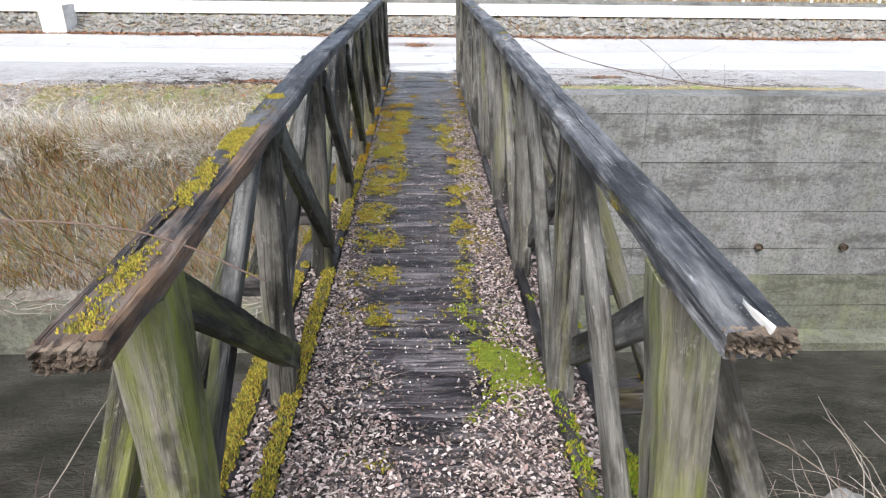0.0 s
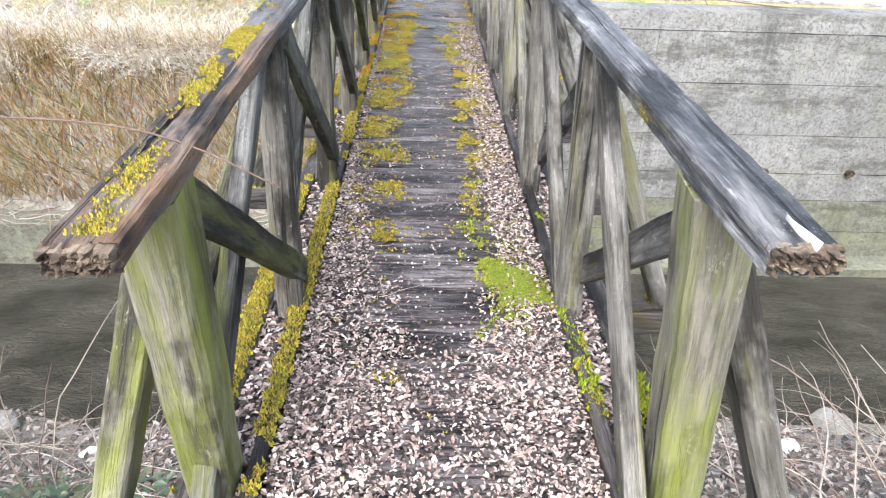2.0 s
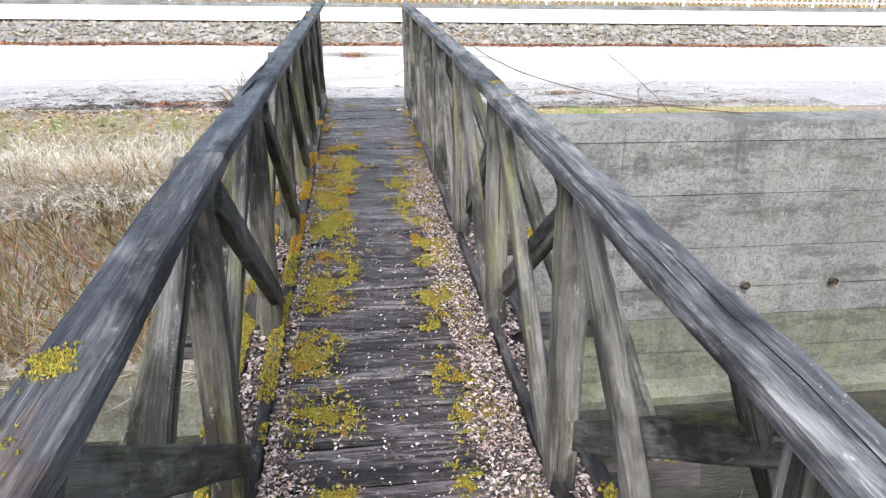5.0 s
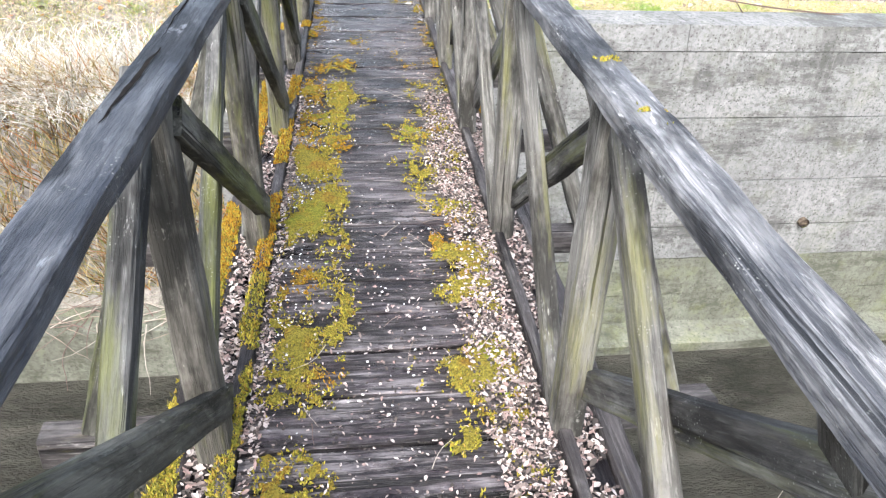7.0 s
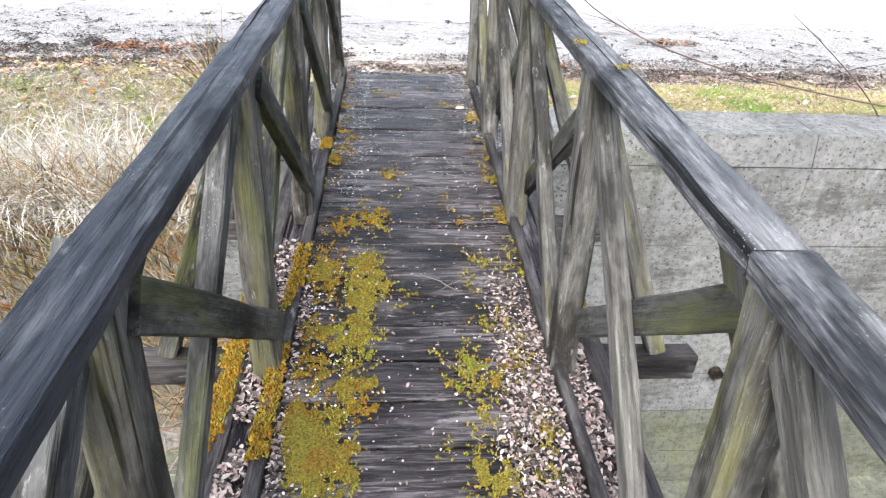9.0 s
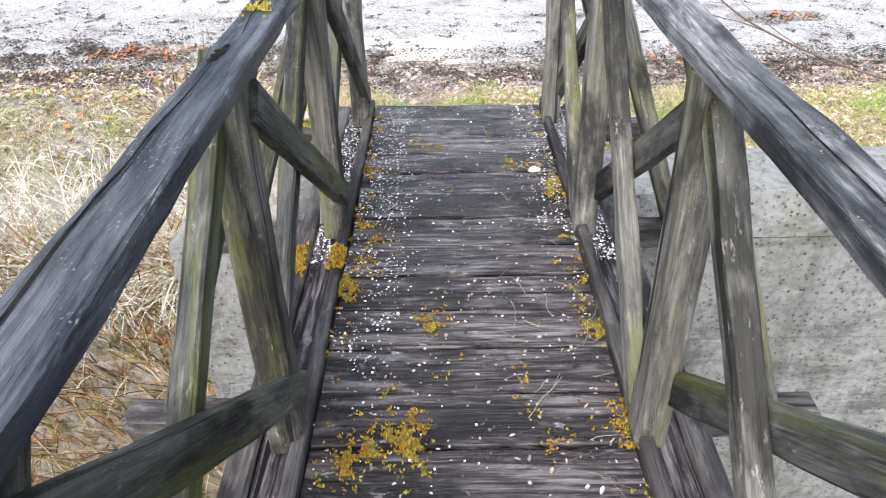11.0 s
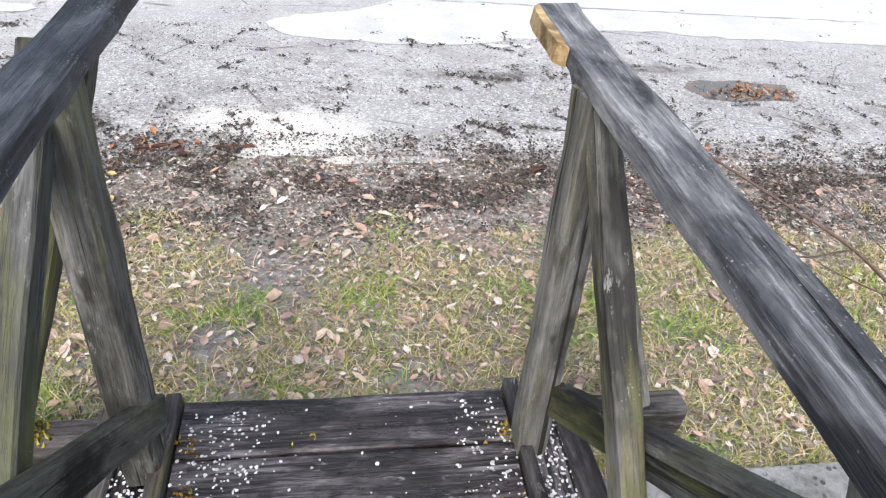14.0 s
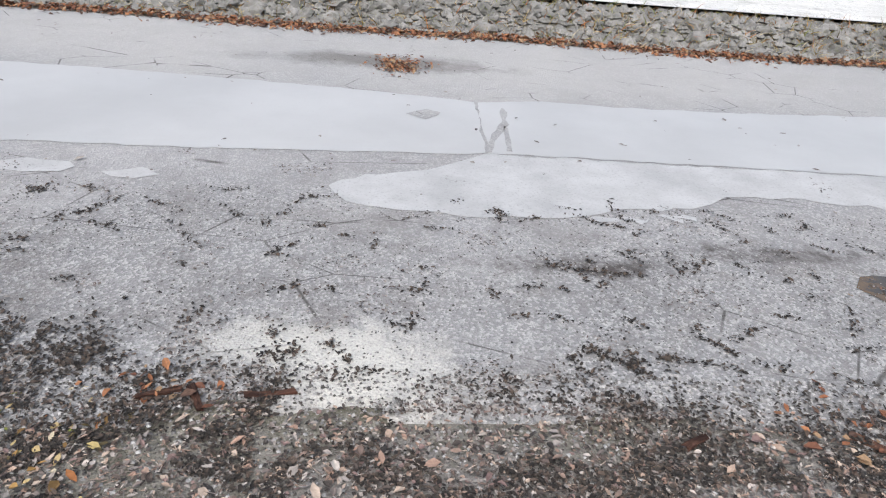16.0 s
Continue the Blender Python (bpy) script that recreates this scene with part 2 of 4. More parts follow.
w = Mat("soil", 0.95, 0.1)
n1, n2, n3 = w.noise(w.at(vary=False), 1.1, 6), w.noise(w.at(vary=False), 16, 6, 0.7), w.noise(w.at(vary=False), 80, 4)
c = w.mix(w.ramp(n2, 0.35, 0.65), (0.12, 0.112, 0.10), (0.32, 0.305, 0.285))
c = w.mix(w.math("MULTIPLY", w.ramp(n1, 0.45, 0.65), 0.4), c, (0.18, 0.175, 0.095))
w.colour(w.mix(w.ramp(n3, 0.55, 0.7), c, (0.33, 0.31, 0.28))).bump(n2, 0.8, 0.05)
M_SOIL = w.m

w = Mat("worn_asphalt", 0.75, 0.35)
co = w.at(vary=False)
n1, n2, n3 = w.noise(co, 0.55, 6, 0.65), w.noise(co, 4.0, 6, 0.75), w.noise(co, 70, 4, 0.8)
stone = w.voronoi(co, 62)
c = w.mix(w.ramp(n1, 0.35, 0.65), (0.22, 0.218, 0.218), (0.33, 0.329, 0.328))
c = w.mix(w.ramp(stone["Color"], 0.5, 0.75), c, (0.46, 0.455, 0.45))
c = w.mix(w.math("MULTIPLY", w.ramp(n3, 0.53, 0.62), 0.5), c, (0.12, 0.117, 0.114))
c = w.mix(w.math("MULTIPLY", w.ramp(n2, 0.50, 0.66), 0.5), c, (0.15, 0.142, 0.135))
grime = w.noise(co, 1.3, 6, 0.7)
c = w.mix(w.math("MULTIPLY", w.ramp(grime, 0.5, 0.66), 0.4), c, (0.13, 0.115, 0.105))


def spot(x, y, rx, ry, wobble, lo, hi):
    """A soft-edged uneven spot on the road, 1 inside."""
    dx = w.math("DIVIDE", w.math("SUBTRACT", w.axis(0), x), rx)
    dy = w.math("DIVIDE", w.math("SUBTRACT", w.axis(1), y), ry)
    d = w.math("SQRT", w.math("ADD", w.math("MULTIPLY", dx, dx), w.math("MULTIPLY", dy, dy)))
    d = w.math("ADD", d, w.math("MULTIPLY", w.math("SUBTRACT", w.noise(co, wobble, 6, 0.75), 0.5), 2.4))
    return w.ramp(d, lo, hi, 1.0, 0.0)


away = w.math("ADD", w.axis(1), w.math("MULTIPLY", w.math("SUBTRACT", n1, 0.5), 2.5))
c = w.mix(w.math("MULTIPLY", w.ramp(away, 13.4, 15.0), 0.4), c, (0.40, 0.40, 0.405))
c = w.mix(w.math("MULTIPLY", w.ramp(away, 16.5, 18.2), 0.5), c, (0.45, 0.45, 0.44))
lime = w.mix(w.ramp(n3, 0.5, 0.62), (0.59, 0.58, 0.54), (0.45, 0.44, 0.41))
c = w.mix(w.math("MULTIPLY", spot(-0.62, 12.58, 0.55, 0.30, 3.0, 0.5, 1.0), 0.75), c, lime)
c = w.mix(w.math("MULTIPLY", spot(-0.25, 12.28, 0.46, 0.48, 3.0, 0.5, 1.15), 0.95), c, lime)
c = w.mix(w.math("MULTIPLY", spot(1.1, 13.53, 0.7, 0.15, 5.0, 0.4, 1.2), w.ramp(n2, 0.42, 0.58, 0.25, 0.95)), c, (0.07, 0.06, 0.055))
c = w.mix(w.math("MULTIPLY", spot(2.7, 13.84, 0.95, 0.13, 5.0, 0.4, 1.2), w.ramp(n2, 0.42, 0.58, 0.25, 0.95)), c, (0.07, 0.06, 0.055))
c = w.mix(w.math("MULTIPLY", spot(-0.4, 18.65, 1.5, 0.34, 1.5, 0.5, 1.3), 0.7), c, (0.12, 0.11, 0.10))
crk = w.ramp(w.voronoi(w.at((1, 1.6, 1), False), 1.1, "DISTANCE_TO_EDGE")["Distance"], 0.012, 0.004)
crk = w.math("MULTIPLY", crk, w.ramp(w.noise(co, 1.2, 4), 0.52, 0.6))
c = w.mix(w.math("MULTIPLY", crk, 0.8), c, (0.06, 0.055, 0.05))
w.colour(c).bump(w.math("ADD", n3, stone["Distance"]), 0.7, 0.01)
w.rough(w.ramp(n1, 0.35, 0.6, 0.5, 0.85))
M_ROAD = w.m

w = Mat("wet_pale_concrete_strip", 0.3, 0.5)
co = w.at(vary=False)
n1, n2 = w.noise(co, 0.8, 4), w.noise(co, 30, 4)
c = w.mix(w.ramp(n1, 0.3, 0.7), (0.395, 0.398, 0.397), (0.465, 0.468, 0.467))
c = w.mix(w.math("MULTIPLY", w.ramp(n2, 0.6, 0.7), 0.3), c, (0.35, 0.35, 0.35))
w.colour(c).bump(n2, 0.15, 0.003)
M_STRIP = w.m

w = Mat("dull_wet_concrete_strip", 0.45, 0.5)
n1, n2 = w.noise(w.at(vary=False), 1.5, 6, 0.7), w.noise(w.at(vary=False), 40, 4, 0.7)
c = w.mix(w.ramp(n1, 0.38, 0.62), (0.375, 0.377, 0.376), (0.485, 0.488, 0.487))
w.colour(w.mix(w.math("MULTIPLY", w.ramp(n2, 0.55, 0.65), 0.5), c, (0.22, 0.22, 0.22))).bump(n2, 0.3, 0.004)
M_STRIP_DULL = w.m


def concrete(name, a, b, stain, moss):
    w = Mat(name, 0.85, 0.25)
    co = w.at(vary=False)
    big, fine = w.noise(co, 0.9, 5, 0.65), w.noise(co, 22, 5, 0.7)
    runs = w.noise(w.at((3.4, 2.5, 0.5), False), 1.0, 5, 0.7)
    beds = w.noise(w.at((0.8, 0.8, 2.6), False), 1.0, 7, 0.8)
    c = w.mix(w.ramp(big, 0.3, 0.7), a, b)
    c = w.mix(w.math("MULTIPLY", w.ramp(runs, 0.52, 0.68), 0.5), c, stain)
    c = w.mix(w.math("MULTIPLY", w.ramp(beds, 0.5, 0.6), 0.7), c, tuple(v * 0.8 for v in stain))
    c = w.mix(w.math("MULTIPLY", w.ramp(w.noise(w.at((4, 4, 6), False), 1.0, 6, 0.8), 0.56, 0.68), 0.35), c, tuple(v * 1.7 for v in b))
    c = w.mix(w.math("MULTIPLY", w.ramp(fine, 0.45, 0.62), 0.55), c, stain)
    pits = w.ramp(w.voronoi(co, 30.0)["Distance"], 0.27, 0.16)
    c = w.mix(w.math("MULTIPLY", pits, w.ramp(fine, 0.42, 0.52)), c, (0.055, 0.055, 0.05))
    c = w.mix(w.math("MULTIPLY", w.ramp(w.noise(co, 2.0, 5, 0.7), 0.52, 0.7), moss), c, (0.20, 0.22, 0.09))
    drips = w.noise(w.at((5.0, 3.0, 0.4), False), 1.0, 6, 0.75)
    c = w.mix(w.math("MULTIPLY", w.ramp(drips, 0.5, 0.72), w.ramp(big, 0.42, 0.6, 0.05, 0.4)), c, tuple(v * 1.5 for v in b))
    w.colour(c).bump(w.math("SUBTRACT", fine, pits), 0.7, 0.014)
    return w.m


M_WALL = concrete("weathered_concrete", (0.145, 0.149, 0.149), (0.235, 0.24, 0.238), (0.062, 0.064, 0.058), 0.15)
M_WALL_LOW = concrete("algae_stained_concrete", (0.115, 0.12, 0.098), (0.185, 0.192, 0.16), (0.06, 0.066, 0.046), 0.4)
M_WALL_WHITE = concrete("bright_concrete", (0.62, 0.62, 0.60), (0.74, 0.74, 0.72), (0.5, 0.5, 0.48), 0.05)

w = Mat("stream_water", 0.12, 0.5)
co = w.at((1.0, 2.2, 1.0), False)
n1, n2, n3 = w.noise(co, 4.5, 4, 0.65, 1.0), w.noise(co, 15.0, 3, 0.6, 0.6), w.noise(co, 42.0, 3, 0.6, 0.4)
w.colour(w.mix(w.ramp(w.noise(co, 0.9, 5), 0.35, 0.65), (0.045, 0.045, 0.038), (0.12, 0.118, 0.10)))
w.bump(w.math("ADD", w.math("ADD", n1, w.math("MULTIPLY", n2, 0.9)), w.math("MULTIPLY", n3, 0.45)), 1.0, 0.26)
M_WATER = w.m

w = Mat("muddy_puddle", 0.05, 0.5)
w.colour(w.mix(w.ramp(w.noise(w.at(vary=False), 8), 0.4, 0.6), (0.13, 0.08, 0.035), (0.05, 0.038, 0.025)))
M_PUDDLE = w.m

w = Mat("rubble_stone", 0.9, 0.2)
n1, n2 = w.noise(w.at(), 3, 5), w.noise(w.at(), 25, 4)
c = w.mix(w.ramp(n1, 0.35, 0.65), (0.13, 0.128, 0.12), (0.30, 0.295, 0.285))
w.colour(w.mix(w.ramp(n2, 0.55, 0.7), c, (0.15, 0.16, 0.10))).bump(n2, 0.7, 0.02)
M_RUBBLE = w.m

w = Mat("white_painted_metal", 0.45, 0.5)
w.colour(w.mix(w.ramp(w.noise(w.at(), 6), 0.4, 0.7), (0.75, 0.76, 0.77), (0.62, 0.63, 0.64)))
M_WHITE = w.m

w = Mat("white_stone", 0.8, 0.3)
w.colour(w.mix(w.ramp(w.noise(w.at(), 12), 0.4, 0.7), (0.62, 0.61, 0.59), (0.42, 0.41, 0.38)))
M_WSTONE = w.m


# ---- mesh helpers ----
def mesh_of(name, verts, faces, material, smooth=False):
    me = bpy.data.meshes.new(name)
    me.from_pydata([tuple(v) for v in verts], [], faces)
    me.materials.append(material)
    if smooth:
        me.polygons.foreach_set("use_smooth", [True] * len(me.polygons))
    me.update()
    return me


def thing(name, label, category, kind="", group="", data=None, m=None):
    ob = new(name, data)
    if m is not None:
        ob.matrix_world = m
    return tagged(ob, label, category, group, kind)


def piece(name, me, parent, m=None, label=""):
    ob = new(name, me)
    ob.parent = parent
    if m is not None:
        ob.matrix_basis = m
    if label:
        tagged(ob, label)
    return ob


def timber(length, w, h, material, seed, wear=0.004, seg=0.12, end_bite=0.0, taper=0.0):
    """A worn beam along local +x from 0 to length, w wide in y and h high in z, with chamfered, uneven edges."""
    rng = random.Random(seed)
    c = min(w, h) * 0.12
    ring = [(-w / 2 + c, -h / 2), (w / 2 - c, -h / 2), (w / 2, -h / 2 + c), (w / 2, h / 2 - c), (w / 2 - c, h / 2), (-w / 2 + c, h / 2), (-w / 2, h / 2 - c), (-w / 2, -h / 2 + c)]
    n = max(2, int(length / seg)) + 1
    verts, faces = [], []
    off = Vector((rng.uniform(0, 50), rng.uniform(0, 50), rng.uniform(0, 50)))
    for i in range(n):
        x = length * i / (n - 1)
        k = 1.0 - taper * i / (n - 1)
        for j, (y, z) in enumerate(ring):
            d = noise.noise(Vector((x * 4, y * 9, z * 9)) + off) * wear + noise.noise(Vector((x * 14, y * 30, z * 30)) + off) * wear * 0.5
            e = noise.noise(Vector((x * 6 + 9, y * 20, z * 20)) + off) * wear
            bite = rng.uniform(-end_bite, end_bite) if i in (0, n - 1) else 0.0
            verts.append((x + bite, y * k + (d if y > 0 else -d) * 1.0 + e * 0.5, z * k + (e if z > 0 else -e)))
    for i in range(n - 1):
        for j in range(8):
            a, b = i * 8 + j, i * 8 + (j + 1) % 8
            faces.append((a, a + 8, b + 8, b))
    faces.append(tuple(range(8)))
    faces.append(tuple(reversed(range((n - 1) * 8, n * 8))))
    return mesh_of("timber", verts, faces, material)


def along(p, q, side=(1, 0, 0)):
    """Pose at p with local x towards q and local y near the given side."""
    x = (Vector(q) - Vector(p)).normalized()
    y = Vector(side) - x * x.dot(Vector(side))
    y.normalize()
    z = x.cross(y)
    m = Matrix((x, y, z)).transposed().to_4x4()
    m.translation = Vector(p)
    return m


def grid_mesh(name, xs, ys, height, material, smooth=True):
    verts = [(x, y, height(x, y)) for y in ys for x in xs]
    nx = len(xs)
    faces = [(j * nx + i, j * nx + i + 1, (j + 1) * nx + i + 1, (j + 1) * nx + i) for j in range(len(ys) - 1) for i in range(nx - 1)]
    return mesh_of(name, verts, faces, material, smooth)


def blob(r, seed, flat=0.6, rough=0.35, sub=2):
    """An uneven stone of about radius r, resting with its base near z = 0."""
    bm = bmesh.new()
    bmesh.ops.create_icosphere(bm, subdivisions=sub, radius=1.0)
    off = Vector((seed * 3.1, seed * 1.7, seed * 0.9))
    for v in bm.verts:
        v.co *= 1.0 + rough * noise.noise(v.co * 1.3 + off) + 0.1 * noise.noise(v.co * 4 + off)
        v.co = Vector((v.co.x * r, v.co.y * r * 0.8, max(v.co.z, -0.6) * r * flat + r * flat * 0.5))
    return bm


class Scatter:
    """Many small pieces gathered in one mesh."""

    def __init__(self, seed):
        self.v, self.f, self.r = [], [], random.Random(seed)

    def leaf(self, p, size, curl=0.35, tilt=0.5, n=None):
        r = self.r
        a = r.uniform(0, 6.283)
        d, s = Vector((math.cos(a), math.sin(a), r.uniform(-tilt, tilt))), Vector((-math.sin(a), math.cos(a), r.uniform(-tilt, tilt)))
        up = Vector((0, 0, 1))
        l, w = size * r.uniform(0.6, 1.25), size * r.uniform(0.3, 0.68)
        b = len(self.v)
        p = Vector(p)
        k = curl * r.uniform(0.2, 1.0) * w
        for u, t, h in ((-0.5, 0, 0), (-0.1, 0.5, k), (0.3, 0.36, k * 0.7), (0.55, 0, r.uniform(0, k)), (0.25, -0.4, k * 0.8), (-0.15, -0.5, k)):
            self.v.append(tuple(p + d * (u * l) + s * (t * w) + up * h))
        self.f += [(b, b + 1, b + 2, b + 3), (b, b + 3, b + 4, b + 5)]

    def flake(self, p, size):
        r, b = self.r, len(self.v)
        a = r.uniform(0, 6.283)
        kx, ky = size * r.uniform(0.4, 0.6), size * r.uniform(0.3, 0.55)
        tx, ty = r.uniform(-0.3, 0.3), r.uniform(-0.3, 0.3)
        for j in range(6):
            u, v = kx * math.cos(j * 1.047) * r.uniform(0.8, 1.15), ky * math.sin(j * 1.047) * r.uniform(0.8, 1.15)
            x, y = u * math.cos(a) - v * math.sin(a), u * math.sin(a) + v * math.cos(a)
            self.v.append((p[0] + x, p[1] + y, p[2] + 0.002 + tx * x + ty * y + r.uniform(0, 0.15) * size))
        self.f.append(tuple(range(b, b + 6)))

    def tuft(self, p, size, spikes=5, lean=0.5, normal=(0, 0, 1)):
        r = self.r
        p, nz = Vector(p), Vector(normal)
        for _ in range(spikes):
            a = r.uniform(0, 6.283)
            q = p + Vector((math.cos(a), math.sin(a), 0)) * size * r.uniform(0, 0.6)
            t = q + nz * size * r.uniform(0.5, 1.1) + Vector((r.uniform(-lean, lean), r.uniform(-lean, lean), 0)) * size
            b = len(self.v)
            k = size * 0.33
            a = r.uniform(0, 2.1)
            for j in range(3):
                self.v.append((q.x + k * math.cos(a + j * 2.094), q.y + k * math.sin(a + j * 2.094), q.z))
            self.v.append(tuple(t))
            self.f += [(b, b + 1, b + 3), (b + 1, b + 2, b + 3), (b + 2, b, b + 3)]

    def blade(self, p, direction, length, width, droop, seg=4):
        r = self.r
        p, d = Vector(p), Vector(direction).normalized()
        s = d.cross(Vector((r.uniform(-1, 1), r.uniform(-1, 1), 0.3)))
        s = s.normalized() * width * 0.5 if s.length > 1e-4 else Vector((width * 0.5, 0, 0))
        b = len(self.v)
        for i in range(seg + 1):
            k = 1.0 - 0.85 * (i / seg)
            self.v += [tuple(p - s * k), tuple(p + s * k)]
            p = p + d * (length / seg)
            d = (d + Vector((r.uniform(-0.09, 0.09), r.uniform(-0.09, 0.09), -droop / seg))).normalized()
        self.f += [(b + 2 * i, b + 2 * i + 1, b + 2 * i + 3, b + 2 * i + 2) for i in range(seg)]

    def twig(self, pts, r0, r1, sides=4):
        b = len(self.v)
        n = len(pts)
        for i, p in enumerate(pts):
            p = Vector(p)
            d = (Vector(pts[min(i + 1, n - 1)]) - Vector(pts[max(i - 1, 0)])).normalized()
            s = d.cross(Vector((0.3, 0.2, 1))).normalized()
            u = s.cross(d)
            k = r0 + (r1 - r0) * i / (n - 1)
            for j in range(sides):
                a = 6.283 * j / sides
                self.v.append(tuple(p + (s * math.cos(a) + u * math.sin(a)) * k))
        for i in range(n - 1):
            for j in range(sides):
                self.f.append((b + i * sides + j, b + i * sides + (j + 1) % sides, b + (i + 1) * sides + (j + 1) % sides, b + (i + 1) * sides + j))

    def pebble(self, p, size):
        r = self.r
        b = len(self.v)
        p = Vector(p)
        for x, y, z in ((1, 0, 0), (0, 1, 0), (-1, 0, 0), (0, -1, 0), (0, 0, 0.7), (0, 0, -0.4)):
            k = size * r.uniform(0.6, 1.3) * 0.5
            self.v.append((p.x + x * k + y * k * 0.3, p.y + y * k - x * k * 0.3, p.z + z * k + size * 0.1))
        for j in range(4):
            self.f += [(b + j, b + (j + 1) % 4, b + 4), (b + (j + 1) % 4, b + j, b + 5)]

    def wander(self, p, direction, length, r0, r1, seg=7, bend=0.25, droop=0.0):
        r = self.r
        pts = [Vector(p)]
        d = Vector(direction).normalized()
        for _ in range(seg):
            pts.append(pts[-1] + d * length / seg)
            d = (d + Vector((r.uniform(-bend, bend), r.uniform(-bend, bend), r.uniform(-bend, bend) - droop))).normalized()
        self.twig(pts, r0, r1)
        return pts

    def done(self, name, material, label, category, kind="stuff"):
        return thing(name, label, category, kind, data=mesh_of(name, self.v, self.f, material))


def smooth01(x, a, b):
    t = min(1.0, max(0.0, (x - a) / (b - a)))
    return t * t * (3 - 2 * t)


# ---- the lie of the land ----
WATER = -3.75
WALL_X = 0.62


def road_z(y):
    return -0.64 - 0.10 * smooth01(y, 12.0, 15.0) + 0.06 * smooth01(y, 17, 20.5)


def far_side(x, y):
    """Ground beyond the stream."""
    z = -0.22 + (road_z(y) + 0.22) * smooth01(y, 9.3, 12.2)
    if y > 20.5:
        z += 0.42 * smooth01(y, 20.6, 21.6)
    return z


def land(x, y):
    near = -0.06 - 3.85 * smooth01(y + 0.25 * noise.noise(Vector((x * 0.5, 3, 0))), 0.2, 6.1)
    if y < 1.0 and abs(x) < 0.9:
        near = -0.06 + (near + 0.06) * smooth01(abs(x), 0.5, 0.9)
    rough = 0.05 * noise.noise(Vector((x * 1.3, y * 1.3, 0.5))) + 0.02 * noise.noise(Vector((x * 5, y * 5, 1.5)))
    if y < 7.0:
        return near + rough
    if x < -1.45:
        bank = -3.2 + 2.05 * smooth01(y, 8.7, 9.55) + (far_side(x, 10.9) + 1.15) * smooth01(y, 9.5, 10.9)
        if y < 8.7:
            bank = -3.91
        return (bank if y < 10.9 else far_side(x, y)) + rough * (0.3 if y > 11.5 else 1.6)
    if y < 9.25:
        return -3.91
    return far_side(x, y) + rough * (0.3 if y > 11.5 else 0.6)


xs = [-400, -150, -60, -30, -20, -14] + [-12 + 0.25 * i for i in range(97)] + [14, 20, 30, 60, 150, 400]
ys = [-300, -80, -20, -6, -3] + [-2 + 0.2 * i for i in range(50)] + [8.1, 8.3, 8.5, 8.69, 8.71, 8.9, 9.1, 9.24, 9.26] + [9.4 + 0.2 * i for i in range(15)] + [12.5 + 0.5 * i for i in range(17)] + [20.75, 21, 21.3, 21.6, 22, 23, 25, 28, 32, 40, 60, 100, 200, 600]
ground = thing("ground", "bare soil bank with dead leaves and thin grass", "ground", "structure", data=grid_mesh("ground", xs, ys, land, M_SOIL))

xs = [-300, -80, -30, -16] + [-12 + 0.3 * i for i in range(81)] + [16, 30, 80, 300]
ys = [11.6 + 0.1 * i for i in range(12)] + [12.78 + 0.22 * i for i in range(37)]


def road_top(x, y):
    e = 0.25 * noise.noise(Vector((x * 0.9, 7.7, 0))) + 0.1 * noise.noise(Vector((x * 4, 2.7, 0)))
    return road_z(y) + 0.03 - (0.08 if y < 12.0 + e else 0.0) - (0.06 if y > 20.3 else 0.0)


road = thing("road", "worn grey asphalt road with cracks and stains", "road", "structure", data=grid_mesh("road", xs, ys, road_top, M_ROAD))


def patch(name, outline, material, label, category, z=0.005, seed=1, ragged=0.06, kind="structure"):
    """A thin irregular sheet lying on the road inside the given outline."""
    rng = random.Random(seed)
    pts = []
    for i, (x0, y0) in enumerate(outline):
        x1, y1 = outline[(i + 1) % len(outline)]
        n = max(1, int(math.hypot(x1 - x0, y1 - y0) / 0.12))
        for k in range(n):
            t = k / n
            pts.append((x0 + (x1 - x0) * t + rng.uniform(-ragged, ragged), y0 + (y1 - y0) * t + rng.uniform(-ragged, ragged)))
    bm = bmesh.new()
    vs = [bm.verts.new((x, y, road_z(y) + 0.03 + z)) for x, y in pts]
    bmesh.ops.triangulate(bm, faces=[bm.faces.new(vs)])
    me = bpy.data.meshes.new(name)
    bm.to_mesh(me)
    bm.free()
    me.materials.append(material)
    return thing(name, label, category, kind, data=me)


patch("trim_strip_main", [(-30, 15.2), (-3.5, 15.27), (-2.1, 15.33), (-0.45, 15.45), (0.37, 15.53), (0.70, 15.6), (0.72, 17.18), (-0.84, 17.4), (-2.15, 17.5), (-3.44, 17.57), (-30, 18.3)], M_STRIP, "pale wet concrete strip along the road", "road strip", ragged=0.02)
patch("trim_strip_wide", [(0.725, 15.6), (30, 15.5), (30, 18.0), (6, 17.6), (3.9, 17.37), (2.5, 17.3), (1.55, 17.36), (0.745, 17.18)], M_STRIP, "pale wet concrete strip along the road", "road strip", ragged=0.02, seed=4)
patch("trim_strip_dull", [(0.70, 15.57), (0.36, 15.27), (-0.14, 15.02), (-0.6, 14.84), (-0.68, 14.72), (-0.57, 14.52), (-0.38, 14.31), (0.05, 14.26), (0.56, 14.25), (1.17, 14.29), (1.48, 14.45), (1.92, 14.53), (2.32, 14.57), (2.73, 14.85), (3.32, 14.9), (4.14, 14.81), (30, 14.6), (30, 15.47)], M_STRIP_DULL, "dull damp edge of the pale concrete strip", "road strip", ragged=0.035, seed=5)
